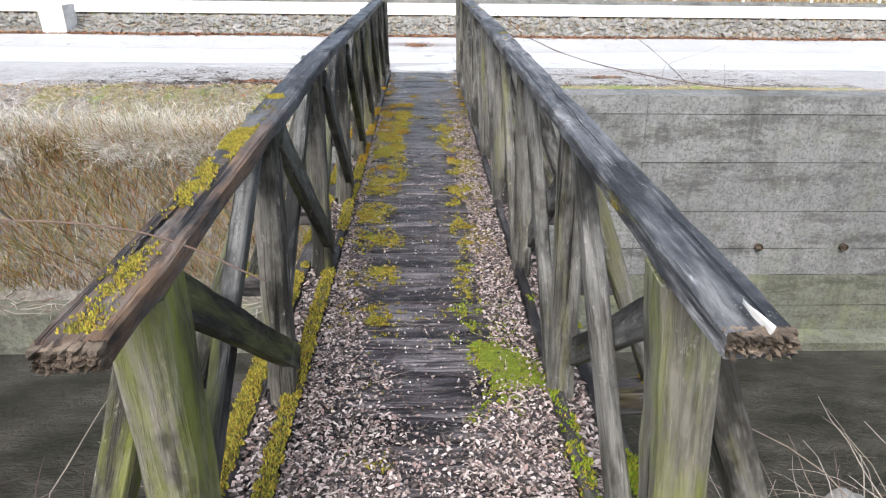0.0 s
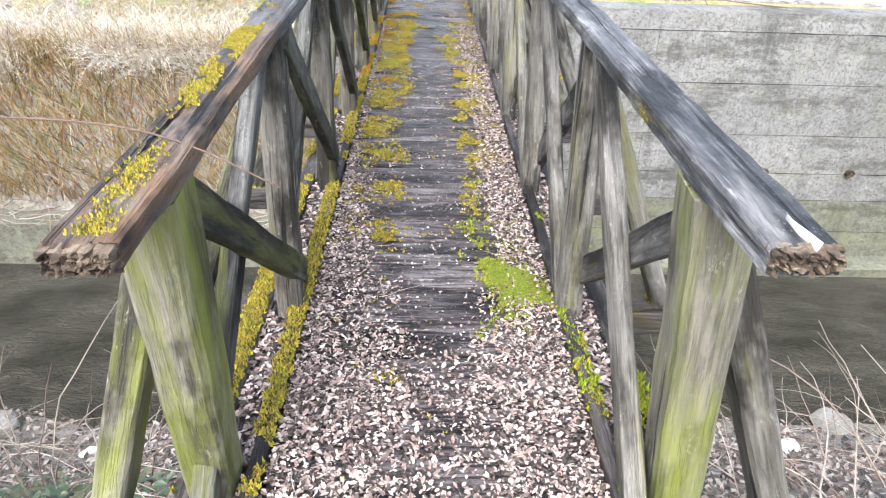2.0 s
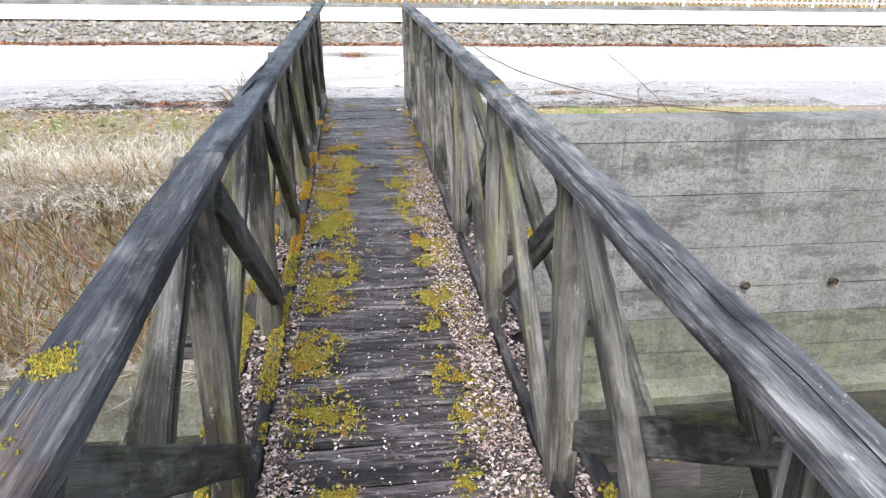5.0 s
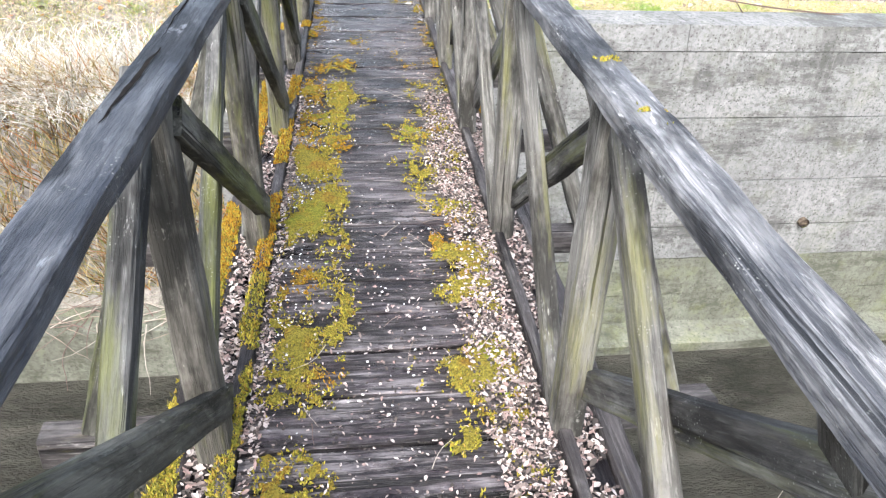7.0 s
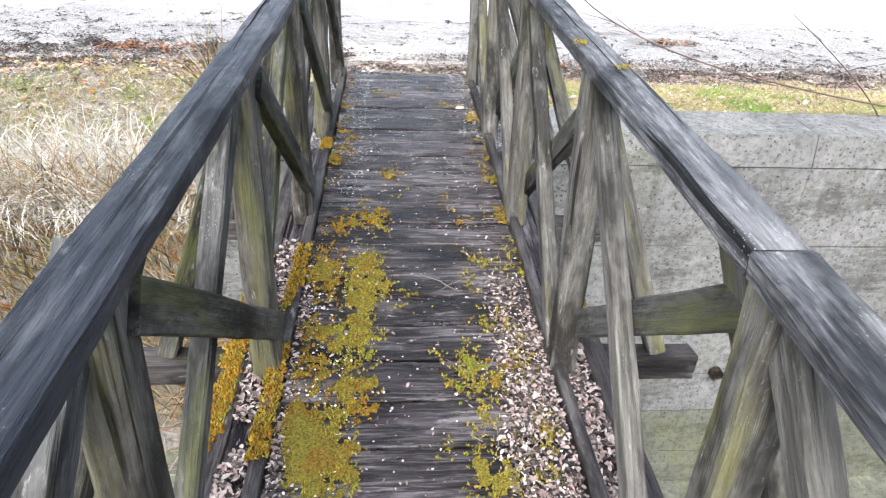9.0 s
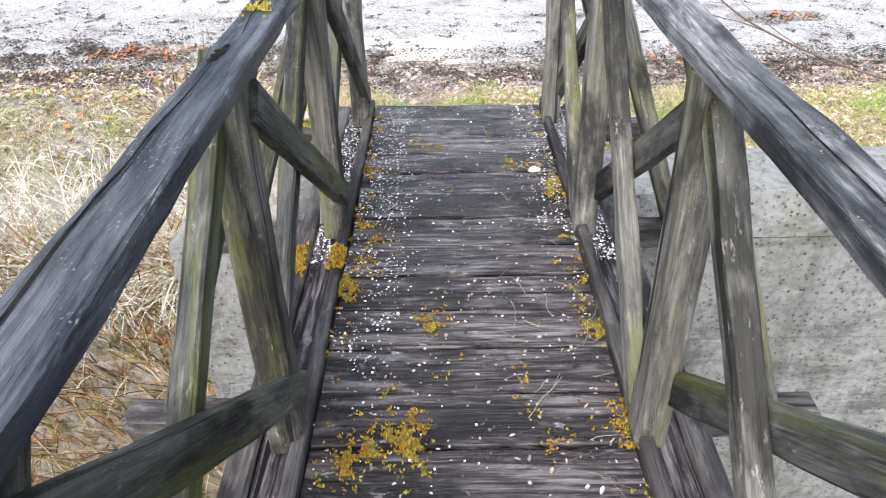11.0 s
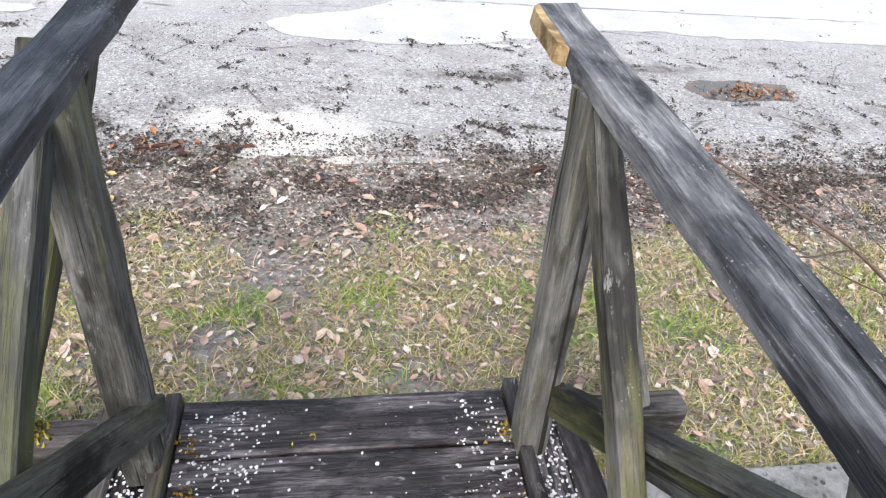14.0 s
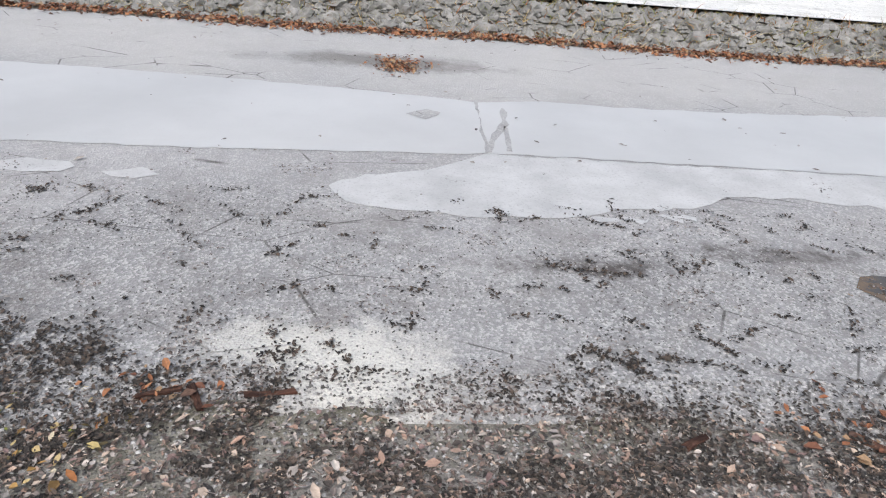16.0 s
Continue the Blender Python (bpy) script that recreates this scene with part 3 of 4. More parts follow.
for k, (x, y, rx, ry) in enumerate(((-3.05, 14.78, 0.33, 0.11), (-2.2, 14.75, 0.18, 0.08), (-4.4, 14.85, 0.4, 0.1), (1.62, 14.33, 0.2, 0.05), (2.1, 14.38, 0.14, 0.04))):
    patch("trim_strip_spot", [(x + rx * math.cos(a * 0.6283), y + ry * math.sin(a * 0.6283)) for a in range(10)], M_STRIP_DULL, "small pale damp patch on the road", "road patch", ragged=0.065, seed=20 + k)
patch("patch_grey", [(-0.04, 16.62), (0.05, 16.52), (0.16, 16.47), (0.30, 16.60), (0.33, 16.70), (0.15, 16.81)], M_ROAD, "grey worn spot in the pale strip", "road patch", z=0.009, ragged=0.025, seed=31)
patch("patch_joint", [(0.70, 15.6), (0.76, 15.6), (0.86, 16.05), (1.02, 16.45), (1.05, 17.0), (1.0, 17.02), (0.97, 16.5), (0.80, 16.1)], M_ROAD, "grey broken joint in the pale strip", "road patch", z=0.009, ragged=0.02, seed=32)
patch("patch_joint", [(0.90, 15.66), (0.95, 15.66), (1.0, 16.3), (0.96, 16.4)], M_ROAD, "grey broken joint in the pale strip", "road patch", z=0.009, ragged=0.012, seed=33)
patch("puddle", [(2.95, 13.4), (3.1, 13.15), (3.4, 13.12), (3.9, 13.2), (4.0, 13.5), (3.45, 13.62), (3.1, 13.52)], M_PUDDLE, "muddy brown puddle with fallen leaves", "puddle", ragged=0.04, seed=9)
patch("upper_road", [(-120, 21.8), (120, 21.6), (120, 27.6), (-120, 27.6)], M_WALL_WHITE, "bright pale concrete road behind the rubble bank", "road", z=0.5, ragged=0.0)

water = thing("water", "dark rippling shallow stream", "stream", "structure", data=grid_mesh("water", [-200, -40] + [-15 + 2 * i for i in range(16)] + [40, 200], [4.6 + 0.5 * i for i in range(10)], lambda x, y: WATER, M_WATER))

# ---- concrete walls along the stream ----
def slab(x0, x1, y0, y1, z0, z1, material, seed=0, lean=0.0, wear=0.012, step=0.5):
    """A cast block with slightly uneven faces; its front leans back by lean over its height."""
    nx, nz = max(1, int((x1 - x0) / step)), max(1, int((z1 - z0) / 0.4))
    verts, faces = [], []
    for k in range(nz + 1):
        z = z0 + (z1 - z0) * k / nz
        for i in range(nx + 1):
            x = x0 + (x1 - x0) * i / nx
            d = wear * noise.noise(Vector((x * 1.7, z * 2.3, seed)))
            verts.append((x, y0 + lean * k / nz + d, z + (d if k == nz else 0)))
            verts.append((x, y1, z))
    row = 2 * (nx + 1)
    for k in range(nz):
        for i in range(nx):
            a = k * row + 2 * i
            faces += [(a, a + 2, a + row + 2, a + row), (a + 1, a + row + 1, a + row + 3, a + 3)]
        a, b = k * row, k * row + 2 * nx
        faces += [(a, a + row, a + row + 1, a + 1), (b, b + 1, b + row + 1, b + row)]
    for i in range(nx):
        a, b = 2 * i, nz * row + 2 * i
        faces += [(a, a + 1, a + 3, a + 2), (b, b + 2, b + 3, b + 1)]
    return mesh_of("slab", verts, faces, material)


wall = thing("wall_stream", "tall grey cast concrete retaining wall with stains and drain holes", "wall", "structure")
LIFTS = [(-3.74, -3.22, 8.68, M_WALL_LOW), (-3.21, -2.73, 8.72, M_WALL_LOW), (-2.72, -2.33, 8.77, M_WALL), (-2.32, -1.78, 8.82, M_WALL), (-1.77, -1.08, 8.88, M_WALL), (-1.07, -0.42, 8.94, M_WALL), (-0.41, -0.18, 8.985, M_WALL)]
for k, (z0, z1, y0, mt) in enumerate(LIFTS):
    for j, (x0, x1) in enumerate(((-0.9, 3.0), (3.006, 7.6), (7.606, 13.0), (13.006, 26.0))):
        piece("panel", slab(x0, x1, y0, 9.5, z0, z1, mt, k * 7 + j, 0.05), wall)
piece("footing", slab(-0.9, 26, 8.3, 9.3, -4.3, -3.62, M_WALL_LOW, 5), wall)
for x in (2.71, 4.83, 6.08, 8.1, 10.2):
    bm = bmesh.new()
    bmesh.ops.create_cone(bm, segments=14, radius1=0.055, radius2=0.055, depth=0.06, cap_ends=False)
    bmesh.ops.rotate(bm, verts=bm.verts, matrix=Matrix.Rotation(radians(90), 3, "X"))
    ret = bmesh.ops.create_circle(bm, cap_ends=True, segments=14, radius=0.054)
    bmesh.ops.rotate(bm, verts=ret["verts"], matrix=Matrix.Rotation(radians(90), 3, "X"))
    me = bpy.data.meshes.new("drain_hole")
    bm.to_mesh(me)
    bm.free()
    me.materials.append(M_ROT)
    piece("drain_hole", me, wall, Matrix.Translation((x, 8.785, -2.29)), "dark round drain pipe mouth")

ledge = thing("wall_ledge", "low pale concrete stream ledge below the grassy bank", "wall", "structure", data=slab(-30, -0.9, 8.35, 8.95, -4.3, -3.1, M_WALL_LOW, 3))
abut = thing("wall_abutment", "grey concrete bridge abutment block", "abutment", "structure", data=slab(-1.5, -0.905, 9.0, 10.2, -4.3, -0.45, M_WALL, 9))

# ---- beyond the road ----
rng = random.Random(5)
for k in range(230):
    x = -13 + 27 * (k % 115) / 115 + rng.uniform(-0.1, 0.1)
    row = k // 115
    r = rng.uniform(0.07, 0.2)
    bm = blob(r, k, 0.6, 0.8, 2)
    me = bpy.data.meshes.new("rubble_stone")
    bm.to_mesh(me)
    bm.free()
    me.materials.append(M_RUBBLE)
    y = 20.85 + 0.35 * row + rng.uniform(-0.15, 0.15)
    thing("rubble_stone", "rough grey rubble stone in a low bank", "stone", "", "rubble bank", me, pose(x, y, land(x, y) - 0.04, 0, 0, rng.uniform(0, 360)))
s = Scatter(21)
for _ in range(12000):
    x, y = rng.uniform(-22, 24), rng.uniform(20.55, 21.7)
    s.pebble((x, y, land(x, y)), rng.uniform(0.05, 0.22))
s2 = Scatter(22)
for _ in range(6000):
    x, y = rng.uniform(-22, 24), rng.uniform(20.6, 21.8)
    s2.blade((x, y, land(x, y)), (rng.uniform(-.8, .8), rng.uniform(-.8, .5), 0.7), rng.uniform(0.08, 0.3), 0.02, 1.0, 2)
s2.done("bank_weeds", M_BROWNWEED, "dry brown weeds among the rubble", "weeds")
s.done("rubble", M_RUBBLE, "small grey rubble and earth on the bank", "rubble")

kerb = thing("wall_fence_plinth", "low grey concrete plinth under the white fence", "wall", "structure", data=slab(-40, 40, 27.6, 28.0, -0.6, 0.0, M_WALL, 13, step=4))
fence = thing("picket_fence", "white metal picket fence on a low concrete plinth", "fence")
rail_me = mesh_of("rail", [(x, y, z) for x in (-24, 24) for y in (-0.02, 0.02) for z in (-0.02, 0.02)], [(0, 1, 3, 2), (4, 6, 7, 5), (0, 4, 5, 1), (2, 3, 7, 6), (0, 2, 6, 4), (1, 5, 7, 3)], M_WHITE)
for z in (0.18, 1.05):
    piece("rail", rail_me, fence, Matrix.Translation((0, 27.8, z)))
pick_me = mesh_of("picket", [(x, y, z) for x in (-0.018, 0.018) for y in (-0.012, 0.012) for z in (0.1, 1.1)], [(0, 1, 3, 2), (4, 6, 7, 5), (0, 4, 5, 1), (2, 3, 7, 6), (0, 2, 6, 4), (1, 5, 7, 3)], M_WHITE)
post_me = mesh_of("post", [(x, y, z) for x in (-0.04, 0.04) for y in (-0.04, 0.04) for z in (-0.02, 1.2)], [(0, 1, 3, 2), (4, 6, 7, 5), (0, 4, 5, 1), (2, 3, 7, 6), (0, 2, 6, 4), (1, 5, 7, 3)], M_WHITE)
for i in range(200):
    piece("picket", pick_me, fence, Matrix.Translation((-24 + 0.24 * i, 27.8, 0)))
for i in range(18):
    piece("post", post_me, fence, Matrix.Translation((-23.5 + 2.8 * i, 27.8, 0)))
lamp = thing("street_lamp", "white lamp post on a square white concrete base", "lamp post")
piece("base", slab(-11.05, -10.35, 20.4, 21.1, -0.75, 0.12, M_WALL_WHITE, 3), lamp)
bm = bmesh.new()
bmesh.ops.create_cone(bm, segments=16, radius1=0.09, radius2=0.06, depth=5.0, cap_ends=True)
me = bpy.data.meshes.new("pole")
bm.to_mesh(me)
bm.free()
me.materials.append(M_WHITE)
piece("pole", me, lamp, Matrix.Translation((-10.7, 20.75, 2.6)))
s = Scatter(31)
for _ in range(9000):
    x, y = rng.uniform(-26, 26), rng.uniform(28.3, 42)
    s.blade((x, y, far_side(x, y) - 0.02), (rng.uniform(-.5, .5), rng.uniform(-.5, .5), 1), rng.uniform(0.2, 0.6), 0.05, 0.5, 2)
s.done("far_undergrowth", M_BROWNWEED, "brown winter undergrowth behind the fence", "undergrowth")

# ---- the footbridge ----
DECK0, DECK1 = 0.55, 9.73
NODES = [1.53 + 1.02 * k for k in range(9)]
bridge = thing("footbridge", "narrow old wooden footbridge deck, dark wet planks with moss and leaves", "footbridge")
for sx in (-1, 1):
    piece("stringer", timber(DECK1 - DECK0 - 0.04, 0.16, 0.24, M_KERB, 11 + sx, 0.006), bridge, along((sx * 0.42, DECK0 + 0.02, -0.185), (sx * 0.42, DECK1 - 0.02, -0.185)))
    piece("kerb", timber(DECK1 - DECK0, 0.042, 0.09, M_KERB, 21 + sx, 0.006), bridge, along((sx * 0.478, DECK0, -0.015), (sx * 0.478, DECK1, -0.015)))
    piece("edge_beam", timber(DECK1 - DECK0, 0.08, 0.10, M_KERB, 31 + sx, 0.006), bridge, along((sx * 0.635, DECK0, -0.057), (sx * 0.635, DECK1, -0.057)))
    piece("edge_board", timber(DECK1 - DECK0, 0.09, 0.03, M_PLANK, 41 + sx, 0.004), bridge, along((sx * 0.548, DECK0, -0.04), (sx * 0.548, DECK1, -0.04)))
for y in NODES:
    piece("crossbeam", timber(2.16, 0.10, 0.12, M_KERB, int(y * 10), 0.006, end_bite=0.01), bridge, along((-1.08, y + 0.03, -0.17), (1.08, y + 0.03, -0.17), (0, 1, 0)))


JOINT = {-1: 3.56, 1: 5.58}
RAIL_END = 1.22, 10.0
RAIL_T = 0.046


def rail_x(side, y):
    """Middle line of a handrail."""
    return -0.4925 + 0.001 * (y - 5) if side < 0 else 0.475 + 0.003 * (y - 5)


def rail_top(side, y):
    """Height of a handrail's top; both sag towards the near end."""
    near, far = (0.972, 1.055) if side < 0 else (0.988, 1.052)
    return near + (far - near) * min(1.0, (y - RAIL_END[0]) / (JOINT[side] - RAIL_END[0]))


def railing(side, seed, label):
    """One side's railing: a handrail on posts, with crossed braces in its plane and a raking strut outside at each post."""
    rl = thing("bridge_railing", label, "railing", group="bridge railings")
    y0, y1 = RAIL_END
    joint = JOINT[side]
    mid = [(rail_x(side, y), y, rail_top(side, y) - RAIL_T / 2) for y in (y0, joint, y1)]
    wide = 0.096 if side < 0 else 0.102
    m0 = timber((Vector(mid[1]) - Vector(mid[0])).length - 0.002, wide + 0.004, RAIL_T, M_RAIL_BROWN if side < 0 else M_RAIL, seed, 0.006, 0.04, 0.012)
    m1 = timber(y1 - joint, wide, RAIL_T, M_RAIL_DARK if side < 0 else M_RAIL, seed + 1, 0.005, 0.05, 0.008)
    piece("handrail", m0, rl, along(mid[0], mid[1]), "rust-brown mossy handrail with a rotten end" if side < 0 else "")
    piece("handrail", m1, rl, along(mid[1], mid[2]))
    for k, y in enumerate(NODES):
        rng = random.Random(seed + 400 + k)
        top = rail_top(side, y) - RAIL_T + 0.004
        if k == 0:
            foot, head = ((-0.577, 1.63, 0.0), (-0.50, 1.47, top)) if side < 0 else ((0.60, 1.57, 0.0), (0.463, 1.49, top))
            post = timber((Vector(head) - Vector(foot)).length, 0.13, 0.115, M_POST_GREEN, seed + 10, 0.007)
            s_foot, s_head = (side * (0.87 if side < 0 else 0.93), y + 0.09, -0.108), (rail_x(side, y) + side * 0.03, y + 0.12, top)
            strut = timber((Vector(s_head) - Vector(s_foot)).length, 0.12, 0.08, M_POST_GREEN if side < 0 else M_POST, seed + 30, 0.007)
        else:
            foot, head = ((-0.515, y - 0.162, -0.022), (-0.53, y - 0.01, top)) if side < 0 else ((0.494, y - 0.154, -0.022), (0.474, y - 0.08, top))
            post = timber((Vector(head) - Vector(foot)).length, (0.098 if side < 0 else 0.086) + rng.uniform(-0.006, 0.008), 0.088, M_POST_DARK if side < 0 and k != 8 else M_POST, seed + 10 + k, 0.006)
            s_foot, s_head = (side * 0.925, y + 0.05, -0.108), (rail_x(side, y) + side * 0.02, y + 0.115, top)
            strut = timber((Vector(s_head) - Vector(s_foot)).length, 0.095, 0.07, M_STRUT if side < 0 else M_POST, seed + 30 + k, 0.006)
        piece("post", post, rl, along(foot, head, (0, 1, 0)))
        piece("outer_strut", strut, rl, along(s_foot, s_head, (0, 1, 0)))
        if k < 8:
            yn = NODES[k + 1]
            xb = -0.488 if side < 0 else 0.532
            rise = top - 0.915 if side < 0 else top - 0.925
            p, q = (xb, yn - 0.075, 0.105), (xb, y - 0.005, 0.935 + min(0.0, rise - 0.07))
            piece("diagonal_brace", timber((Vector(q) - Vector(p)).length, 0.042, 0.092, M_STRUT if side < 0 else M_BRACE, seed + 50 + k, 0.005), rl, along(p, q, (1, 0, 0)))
            up = rail_top(side, yn) - RAIL_T + 0.003
            if side < 0:
                p, q = (-0.556, yn - 1.155, 0.0), (-0.551, yn - 0.095 + 1.19 * (up - 0.9), up)
            else:
                p, q = (0.484, yn - 1.10, 0.0), (0.478, yn - 0.18 + 1.03 * (up - 0.9), up)
            piece("counter_brace", timber((Vector(q) - Vector(p)).length, 0.054, 0.066, M_COUNTER if side < 0 else M_POST, seed + 70 + k, 0.005), rl, along(p, q, (1, 0, 0)))
    return rl


rail_left = railing(-1, 100, "weathered grey timber railing with crossed braces and yellow moss")
rail_right = railing(1, 200, "weathered grey timber railing with crossed braces and green algae")


def chunk(name, pts, material, parent, label, z=(0, 0.03), seed=0):
    """A small flat splinter with a ragged outline and some thickness."""
    r = random.Random(seed)
    n = len(pts)
    v = [(x + r.uniform(-.004, .004), y + r.uniform(-.004, .004), z[0]) for x, y in pts] + [(x, y, z[1] + r.uniform(-.004, .004)) for x, y in pts]
    f = [tuple(range(n - 1, -1, -1)), tuple(range(n, 2 * n))] + [(i, (i + 1) % n, n + (i + 1) % n, n + i) for i in range(n)]
    return piece(name, mesh_of(name, v, f, material), parent, None, label)


chunk("split_edge", [(0.418, 9.75), (0.436, 9.72), (0.442, 9.99), (0.43, 9.985), (0.42, 9.93), (0.415, 9.82)], M_FRESH, rail_right, "fresh pale split along the handrail edge", (1.008, 1.050), 3)


def rotten_cap(x0, x1, z0, z1, y, parent, label, seed):
    """A rotted beam end: a crumbled, pitted face."""
    r = random.Random(seed)
    nx, nz = 22, 11
    v, f = [], []
    for k in range(nz + 1):
        for i in range(nx + 1):
            edge = i in (0, nx) or k in (0, nz)
            d = 0.0 if edge else r.uniform(0.0, 0.022) - 0.012 * (k < 4) * r.random()
            v.append((x0 + (x1 - x0) * i / nx + r.uniform(-.002, .002), y + (0.012 if edge else 0.004) - d, z0 + (z1 - z0) * k / nz + r.uniform(-.002, .002)))
    n = nx + 1
    f = [(k * n + i, k * n + i + 1, (k + 1) * n + i + 1, (k + 1) * n + i) for k in range(nz) for i in range(nx)]
    return piece("rotten_end", mesh_of("rotten_end", v, f, M_ROT), parent, None, label)


rotten_cap(-0.546, -0.446, 0.926, 0.972, 1.212, rail_left, "crumbling brown rotten end grain", 4)
rotten_cap(0.412, 0.515, 0.942, 0.988, 1.212, rail_right, "crumbling pale rotten end grain", 5)


def crack(pts, width, parent, seed):
    """A long dark drying crack in the top of a handrail."""
    r = random.Random(seed)
    v = []
    n = 40
    for i in range(n + 1):
        t = i / n
        k = min(int(t * (len(pts) - 1)), len(pts) - 2)
        u = t * (len(pts) - 1) - k
        x = pts[k][0] + (pts[k + 1][0] - pts[k][0]) * u + 0.006 * noise.noise(Vector((t * 7, seed * 5.1, 4)))
        y = pts[k][1] + (pts[k + 1][1] - pts[k][1]) * u
        w = width * (0.2 + 0.8 * math.sin(math.pi * t)) * (0.7 + 0.5 * noise.noise(Vector((t * 9, seed * 3.3, 0))))
        z = rail_top(-1 if x < 0 else 1, y) + 0.0035
        v += [(x - w / 2, y, z), (x + w / 2, y, z)]
    piece("crack", mesh_of("crack", v, [(2 * i, 2 * i + 1, 2 * i + 3, 2 * i + 2) for i in range(n)], M_DARK), parent, None, "long black drying crack")


w = Mat("crack_dark", 0.95, 0.0)
w.colour(w.mix(w.ramp(w.noise(w.at((20, 20, 20)), 1.0), 0.4, 0.6), (0.006, 0.006, 0.007), (0.016, 0.015, 0.014)))
M_DARK = w.m
crack([(-0.514, 4.28), (-0.508, 4.48), (-0.503, 4.66)], 0.016, rail_left, 1)
crack([(-0.516, 4.72), (-0.52, 4.95), (-0.517, 5.2)], 0.008, rail_left, 2)
crack([(-0.50, 5.0), (-0.505, 5.4)], 0.005, rail_left, 10)
crack([(-0.505, 6.5), (-0.516, 6.95), (-0.512, 7.2), (-0.502, 7.52)], 0.008, rail_left, 3)
crack([(-0.49, 7.70), (-0.505, 8.0), (-0.50, 8.45)], 0.006, rail_left, 4)
crack([(-0.514, 8.50), (-0.508, 8.58), (-0.502, 8.68)], 0.018, rail_left, 5)
crack([(-0.506, 8.70), (-0.508, 9.1)], 0.005, rail_left, 12)
crack([(-0.516, 1.47), (-0.51, 1.58), (-0.505, 1.72)], 0.012, rail_left, 6)
crack([(-0.512, 7.54), (-0.50, 7.64)], 0.026, rail_left, 11)
crack([(0.465, 1.9), (0.475, 3.2)], 0.004, rail_right, 7)
crack([(0.475, 6.2), (0.487, 7.6)], 0.005, rail_right, 8)
crack([(0.495, 7.9), (0.50, 9.1)], 0.007, rail_right, 9)
chunk("paint_mark", [(0.467, 1.29), (0.470, 1.275), (0.474, 1.245), (0.477, 1.21), (0.471, 1.205), (0.468, 1.245)], M_WSTONE, rail_right, "white paint splash", (0.985, 0.9955), 6)

# ---- moss, leaves and chips on the bridge ----
rng = random.Random(8)


def fbm(x, y, s, o=0.0):
    return noise.noise(Vector((x * s, y * s, o))) + 0.5 * noise.noise(Vector((x * s * 2.3, y * s * 2.3, o + 5)))


def moss_amount(x, y):
    """How much moss grows at a spot of the deck."""
    left = smooth01(x, -0.47, -0.40) * (1 - smooth01(x, -0.20, -0.08)) * smooth01(y, 1.9, 3.2) * (1 - smooth01(y, 6.9, 8.3)) * (0.62 + 0.38 * smooth01(y, 4.6, 5.6))
    right = smooth01(x, 0.10, 0.20) * (1 - smooth01(x, 0.38, 0.46)) * smooth01(y, 1.9, 2.6) * (1 - smooth01(y, 6.3, 8.6)) * 0.72
    spot = 1.6 * math.exp(-(((x - 0.30) / 0.16) ** 2 + ((y - 2.55) / 0.28) ** 2))
    edge = 0.55 * smooth01(abs(x), 0.3, 0.42) * smooth01(y, 6.5, 7.0)
    return max(left, right, spot, edge) + 0.85 * fbm(x, y, 4.6, 1.0) + 0.6 * noise.noise(Vector((x * 22, y * 22, 3))) + 0.45 * noise.noise(Vector((x * 55, y * 55, 7)))


m_yel, m_ora, m_gre = Scatter(1), Scatter(2), Scatter(3)
for _ in range(130000):
    x, y = rng.uniform(-0.455, 0.455), rng.uniform(1.2, 9.6)
    a = moss_amount(x, y)
    if a < 0.98 + rng.uniform(-0.45, 0.45):
        continue
    t = rng.random()
    s = m_yel
    if y > 6.2 and x < -0.3 and t < 0.75 or fbm(x, y, 3.0, 9) > 0.45 and y > 4.5 or y > 7.4 and t < 0.5:
        s = m_ora
    elif (x > 0.1 and y < 3.1 and t < 0.8) or fbm(x, y, 5.0, 20) > 0.62:
        s = m_gre
    s.tuft((x, y, 0.0), rng.uniform(0.006, 0.013), 3)
for _ in range(26000):
    side = -1 if rng.random() < 0.72 else 1
    y = rng.uniform(0.9, 9.4)
    x = rng.choice((0.478, 0.635, 0.65)) + rng.uniform(-0.025, 0.03)
    dens = (0.95 if y < 7.2 else 0.35) if side < 0 else (0.7 if y < 3.4 else 0.3 if y < 7 else 0.15)
    if fbm(x * side, y, 2.6, 30 + side) > 0.86 - 1.1 * dens:
        pass
    else:
        continue
    s = m_ora if (y > 5.2 and rng.random() < 0.7) else m_yel
    if side > 0 and y < 3.2 and rng.random() < 0.75:
        s = m_gre
    s.tuft((x * side, y, 0.026 if x < 0.53 else -0.006), rng.uniform(0.010, 0.022), 4)
# a low uneven carpet under the tufts, open where little grows
step, top = 0.011, {}
for j in range(int(8.4 / step)):
    for i in range(83):
        x, y = -0.455 + step * i, 1.2 + step * j
        a = moss_amount(x, y)
        if a > 0.80:
            top[i, j] = -0.006 + min(0.016, 0.028 * (a - 0.80)) + 0.003 * noise.noise(Vector((x * 90, y * 90, 1)))
index, verts = {}, []
for (i, j), z in top.items():
    index[i, j] = len(verts)
    verts.append((-0.455 + step * i + rng.uniform(-0.004, 0.004), 1.2 + step * j + rng.uniform(-0.004, 0.004), z))
faces = [(index[i, j], index[i + 1, j], index[i + 1, j + 1], index[i, j + 1]) for i, j in top if (i + 1, j) in top and (i + 1, j + 1) in top and (i, j + 1) in top]
thing("moss_carpet", "thin olive and orange moss growing over the deck planks", "moss", "stuff", data=mesh_of("moss_carpet", verts, faces, M_MOSS_MAT, True))
